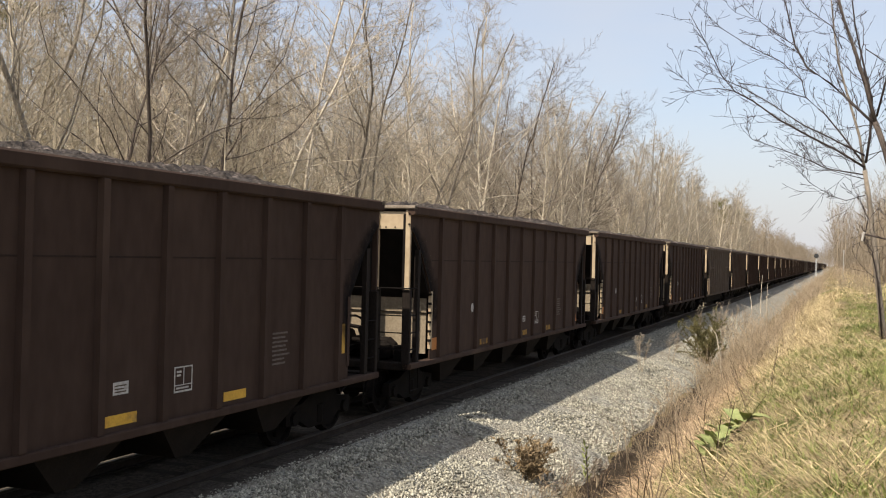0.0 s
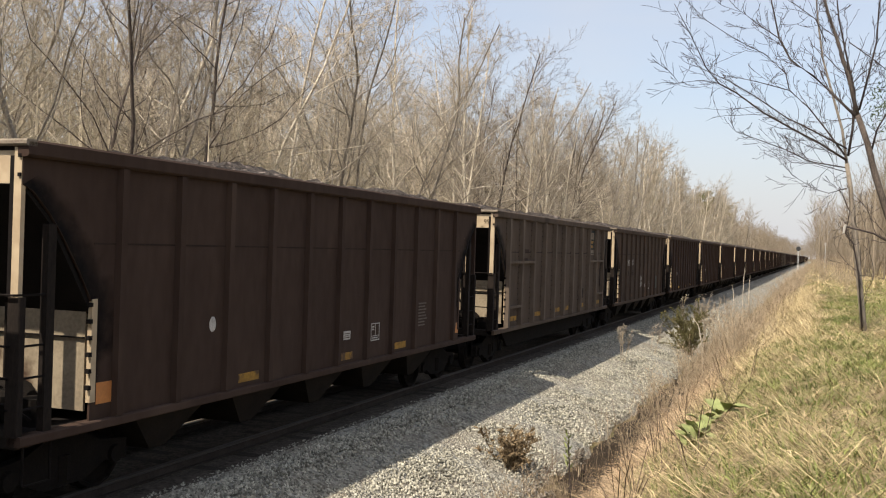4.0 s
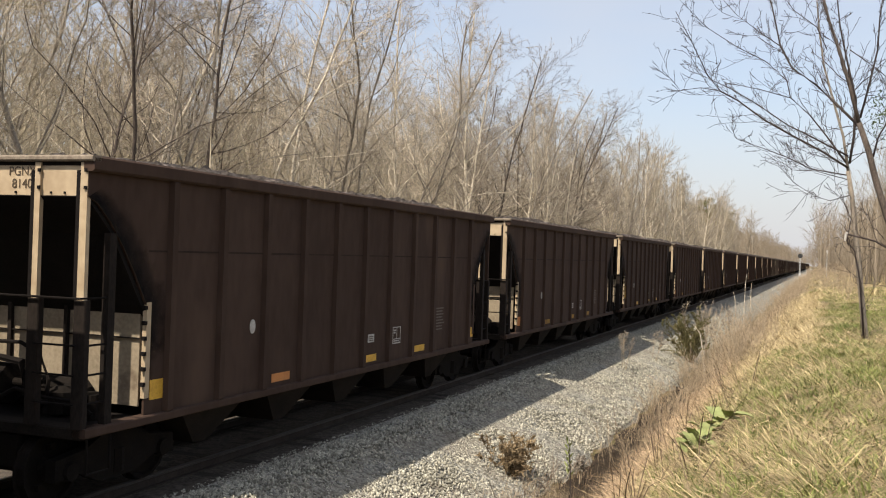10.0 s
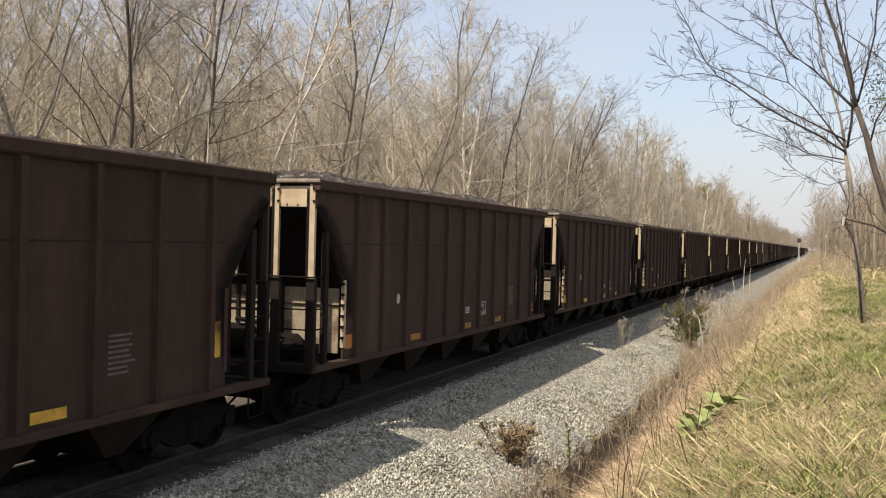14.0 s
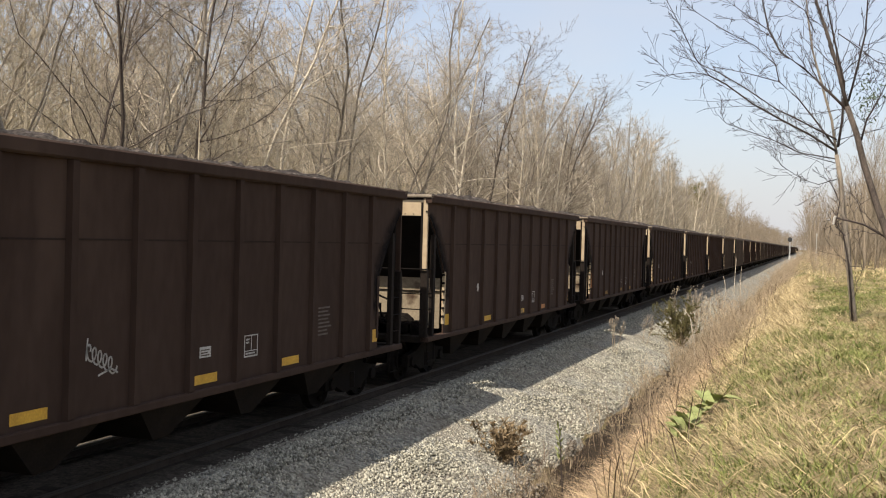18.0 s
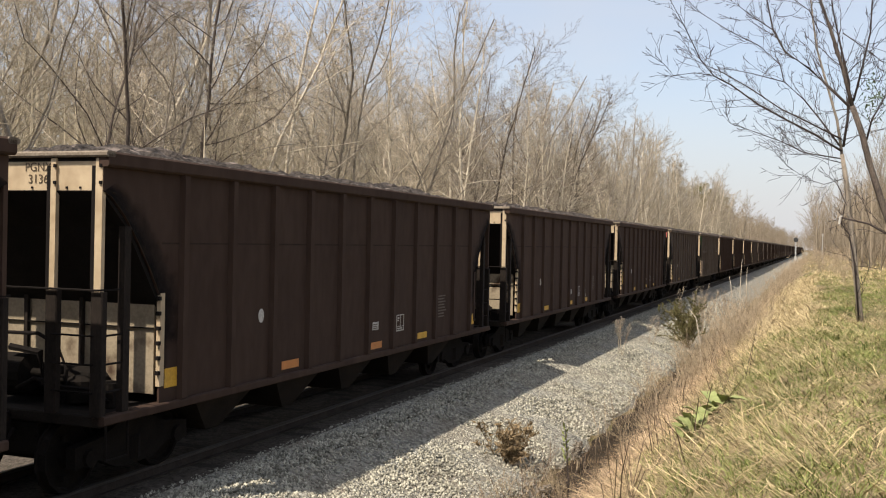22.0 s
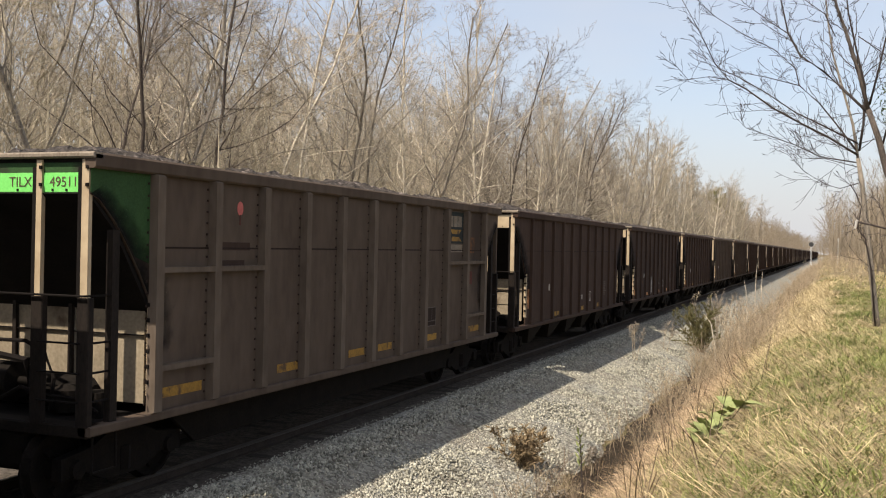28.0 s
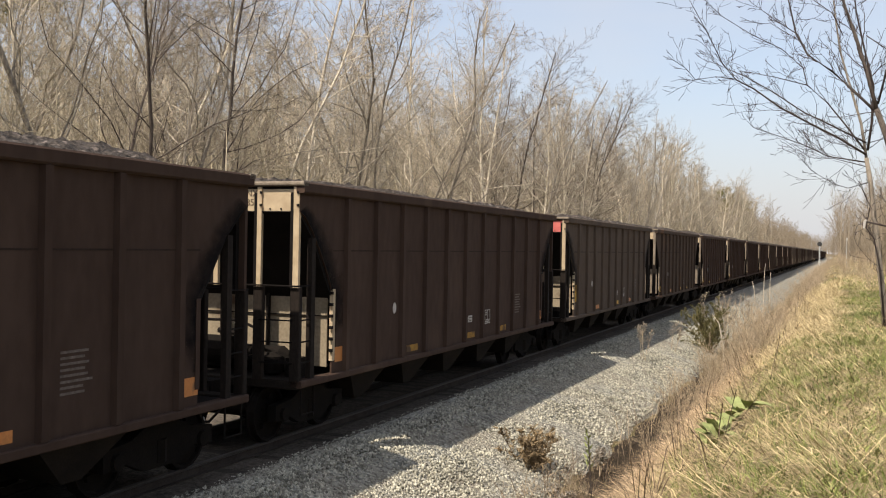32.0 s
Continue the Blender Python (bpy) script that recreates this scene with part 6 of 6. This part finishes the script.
def needle_bush(name, x, y, z, height, spread, n, material, label, seed, needle):
    rng = random.Random(seed)
    ob = tagged(new(name), label, "shrub")
    out = ([], [])
    for i in range(14):
        branches(rng, (rng.gauss(0, 0.06), rng.gauss(0, 0.06), -0.05), (rng.gauss(0, spread), rng.gauss(0, spread), 1), height * rng.uniform(0.6, 1.0), 0.014, 5, 0, [(8, 0.45, 25, 60, 3, 0.1), (4, 0.5, 20, 50, 2, 0.1)], out, 0.03, 0.12)
    part("stem", pieces_mesh("stem", out[0] + out[1], "deadbush", 3, 0.004), "deadbush", ob)["kind"] = "stuff"
    rg = np.random.default_rng(seed)
    rows = out[1]
    pick = rg.integers(0, len(rows), n)
    u = rg.random(n)[:, None]
    p = np.array([rows[i][0] for i in pick]) * (1 - u) + np.array([rows[i][1] for i in pick]) * u
    d = rg.normal(size=(n, 3)) + np.array([0, 0, 0.7])
    d /= np.linalg.norm(d, axis=1, keepdims=True)
    s = np.cross(d, rg.normal(size=(n, 3)))
    s /= np.linalg.norm(s, axis=1, keepdims=True)
    ln = needle * (0.5 + rg.random((n, 1)))
    w = ln * 0.17
    v = np.stack([p - s * w, p + s * w, p + d * ln], 1).reshape(-1, 3)
    part("foliage", raw_mesh("foliage", v, np.arange(3 * n).reshape(-1, 3), M[material]), material, ob)
    ob.location = (x, y, z)


def rosette(x, y):
    """Mullein: several broad soft leaves in a loose row along the track, stretched to fit the camera's view."""
    rng = random.Random(6)
    ob = tagged(new("mullein"), "dull green mullein with broad soft leaves spread on the slope", "plant")
    for i in range(26):
        a, ln, tilt = rng.uniform(0, 6.283), rng.uniform(0.24, 0.40), rng.uniform(0.2, 1.1)
        u0 = rng.uniform(-1, 1)
        cx, cy = 0.18 * u0 + rng.gauss(0, 0.06), 0.50 * u0 + rng.gauss(0, 0.08)
        cz = 0.12 + rng.uniform(0, 0.10) + ground_z(x + cx, y + cy) - ground_z(x, y)
        v = []
        for j in range(8):
            u = j / 7
            w = 0.25 * ln * math.sin(math.pi * (0.08 + 0.90 * u)) ** 0.7
            r, h = ln * u * math.cos(tilt), ln * (u * math.sin(tilt) - 0.30 * u * u)
            for s, lift in ((-1, 0.35), (0, 0.0), (1, 0.35)):
                wv = w * (1 + 0.12 * rng.uniform(-1, 1))
                v.append((cx + r * math.cos(a) - s * wv * math.sin(a), cy + r * math.sin(a) + s * wv * math.cos(a), cz + h + lift * w * rng.uniform(0.4, 1.6)))
        f = [(3 * j + k, 3 * j + k + 1, 3 * j + k + 4, 3 * j + k + 3) for j in range(7) for k in range(2)]
        part("leaf", Build().add(v, f), "leaf", ob, smooth=True)
    ob.location = (x, y, ground_z(x, y))


def shoot(x, y):
    """A slender leafy sprout beside the ditch."""
    z = ground_z(x, y)
    ob = tagged(new("sprout"), "slender upright sprout with small green leaves at its top", "plant")
    ob.location = (x, y, z)
    part("stem", Build().tube([(0, 0, -0.05), (-0.03, 0, 0.5), (-0.07, 0.02, 1.0), (-0.1, 0.02, 1.35)], [0.016, 0.013, 0.01, 0.006]), "sap_twig", ob)
    rng = random.Random(2)
    for i in range(16):
        h = 0.85 + 0.5 * i / 15
        a = i * 2.4
        c = Vector((-0.04 - 0.05 * h, 0.02, h))
        d = Vector((math.cos(a) * 0.6, math.sin(a) * 0.6, 0.9)).normalized() * rng.uniform(0.08, 0.15)
        s = d.orthogonal().normalized() * 0.018
        part("leaf", Build().add([tuple(c), tuple(c + d * 0.5 + s), tuple(c + d), tuple(c + d * 0.5 - s)], [(0, 1, 2, 3)]), "leaf", ob)


def seed_weed(x, y, h, stems, seed, label, z=None):
    """A dead weed: thin branching stems with small seed heads."""
    rng = random.Random(seed)
    ob = tagged(new("dead_weed"), label, "weed")
    ob.location = (x, y, ground_z(x, y) if z is None else z)
    out, heads = ([], []), Build()
    for i in range(stems):
        branches(rng, (rng.gauss(0, 0.08), rng.gauss(0, 0.08), -0.05), (rng.gauss(0, 0.2), rng.gauss(0, 0.2), 1), h * rng.uniform(0.7, 1.0), 0.012, 6, 0, [(7, 0.34, 25, 50, 3, 0.45), (4, 0.4, 25, 50, 1, 0.3)], out, 0.05, 0.07)
    for a, b, ra, rb in out[1]:
        if rb == 0:
            for k in range(2):
                p, r = b + Vector((rng.gauss(0, 0.02), rng.gauss(0, 0.02), rng.gauss(0, 0.02))), rng.uniform(0.012, 0.028)
                heads.add([(p.x + r, p.y, p.z), (p.x - r, p.y, p.z), (p.x, p.y + r, p.z), (p.x, p.y - r, p.z), (p.x, p.y, p.z + r), (p.x, p.y, p.z - r)],
                          [(0, 2, 4), (2, 1, 4), (1, 3, 4), (3, 0, 4), (2, 0, 5), (1, 2, 5), (3, 1, 5), (0, 3, 5)])
    part("stalk", pieces_mesh("stalk", out[0] + out[1], "weed", 3, 0.006), "weed", ob)["kind"] = "stuff"
    part("seed_head", raw_mesh("seed_head", heads.v, heads.f, M["bark"]), "bark", ob)["kind"] = "stuff"


def dead_stem(x, y, h, bend, label):
    """One bare pale stem left standing."""
    ob = tagged(new("dead_plant"), label, "stem", "bare stems by the ditch")
    ob.location = (x, y, ground_z(x, y))
    part("stem", Build().tube([(0, 0, -0.1), (bend * 0.2, 0, h * 0.5), (bend * 0.5, 0, h * 0.85), (bend, 0, h)], [0.022, 0.02, 0.016, 0.01]), "pale_bark", ob)


def marker(x, y):
    """A small white trackside marker on a post."""
    ob = tagged(new("trackside_marker"), "small white marker plate on a thin post by the track", "marker")
    ob.location = (x, y, ground_z(x, y))
    part("post", Build().tube([(0, 0, -0.2), (0, 0, 3.0)], 0.025), "galv", ob)
    part("plate", Build().box(-0.09, 0.09, -0.06, -0.04, 3.0, 3.32, 0.01), "stencil", ob)


def pine(x, y, h, seed):
    """A dark pine in the distance."""
    rng = np.random.default_rng(seed)
    ob = tagged(new("pine_tree"), "dark green pine rising among bare trees", "tree")
    part("trunk", Build().tube([(0, 0, 0), (0, 0, h * 0.95)], [0.2, 0.05], 6), "bark", ob)
    n = 6000
    clump = rng.normal(size=(26, 3)) * np.array([0.085, 0.085, 0.10]) * h + np.array([0, 0, 0.80]) * h
    p = clump[rng.integers(0, 26, n)] + rng.normal(size=(n, 3)) * np.array([0.035, 0.035, 0.02]) * h
    d = rng.normal(size=(n, 3))
    s = rng.normal(size=(n, 3))
    v = np.stack([p - s * 0.05, p + s * 0.05, p + d * 0.28], 1).reshape(-1, 3)
    part("crown", raw_mesh("crown", v, np.arange(3 * n).reshape(-1, 3), M["cedar"]), "cedar", ob)
    ob.location = (x, y, ground_z(x, y))


def signal(x, y):
    """A block signal on a mast far along the track."""
    ob = tagged(new("railway_signal"), "black round railway signal head on a pale mast", "signal")
    ob.location = (x, y, ground_z(x, y))
    part("mast", Build().tube([(0, 0, -0.2), (0, 0, 6.9)], 0.11, 10), "galv", ob)
    n = 20
    part("target", Build().tube([(0, -0.18, 6.9), (0, -0.12, 6.9)], 0.72, n), "signal", ob)
    part("lens_hood", Build().tube([(0, -0.5, 6.9), (0, -0.18, 6.9)], 0.14, 12), "signal", ob)
    part("equipment_box", Build().box(-0.3, 0.3, -0.25, 0.25, 0.2, 1.5, 0.02), "galv", ob)
    part("ladder", Build().tube([(0.22, 0.2, 0), (0.22, 0.2, 6.4)], 0.03).tube([(-0.22, 0.2, 0), (-0.22, 0.2, 6.4)], 0.03), "galv", ob)


ground()
ballast()
ditch()
track()
stones()
woods()
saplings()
grasses()
brush()
needle_bush("cedar_bush", 4.5, 42.0, -1.05, 2.2, 0.34, 21000, "cedar", "olive green cedar bush beside the ballast", 3, 0.06)
needle_bush("dead_bush", 4.1, 17.6, -0.95, 0.95, 0.34, 2300, "deadbush", "dried brown bush at the foot of the ballast", 4, 0.08)
rosette(8.05, 12.3)
shoot(6.1, 14.0)
pine(-14.5, 252, 17.0, 1)
pine(-17.5, 262, 18.0, 2)
pine(-62.3, 70, 27.0, 3)
seed_weed(4.95, 43.0, 2.9, 12, 1, "dark dead weed clump with dry seed heads by the ditch")
seed_weed(5.6, 45.0, 2.4, 7, 2, "dark dead weed clump with dry seed heads by the ditch")
seed_weed(3.35, 34.0, 1.35, 3, 5, "dry dead weed with seed heads growing in the ballast", -0.62)
seed_weed(3.5, 38.5, 1.1, 3, 8, "dry dead weed with seed heads growing in the ballast", -0.66)
seed_weed(5.2, 15.2, 0.8, 4, 6, "small dry weed by the ditch")
seed_weed(5.0, 19.5, 0.7, 4, 7, "small dry weed by the ditch")
for x, y, h, b in ((5.3, 47, 2.3, -0.35), (5.3, 55, 3.0, -0.2), (5.2, 62, 3.9, 0.1), (5.2, 68, 3.3, 0.05), (5.7, 36, 2.2, -0.5)):
    dead_stem(x, y, h, b, "bare pale dead stem standing by the ditch")
signal(4.0, 330)
marker(10.2, 118)
TRAIN = train()


# ---- movement ----
# seconds, and how far ahead of an even 10.773 m/s run the train is, in metres
DRIFT = [(0, -2.0), (3, -1.20), (6, -0.57), (8.5, -0.20), (10, 0.0), (13, 0.07), (16, 0.24), (20, 0.32), (22, 0.37), (23.5, 0.22), (25, 0.06), (28, -0.11), (29.5, -0.42), (31, -0.80), (32, -1.0)]


def motions():
    turn = [(2 * i / FPS, 2 * i / FPS * 10.773 / 0.46) for i in range(481)]
    spin = {}
    for k, car, load in TRAIN:
        rows = [(t, pose(0, 9.04 + PITCH * k + d - 10.773 * (t - 13), 0)) for t, d in DRIFT]
        walk(car, rows)
        walk(load, rows)
        for ob in car.children_recursive:
            if not ob.name.startswith("wheelset"):
                continue
            key = round(ob.location.y, 2)
            if key not in spin:
                place = ob.location.copy()
                walk(ob, [(t, Matrix.Translation(place) @ Matrix.Rotation(a, 4, "X")) for t, a in turn])
                spin[key] = ob.animation_data
            else:
                # every other wheelset rolls with the first one's keys
                ob.rotation_mode = "QUATERNION"
                keys = ob.animation_data_create()
                keys.action, keys.action_slot = spin[key].action, spin[key].action_slot


motions()
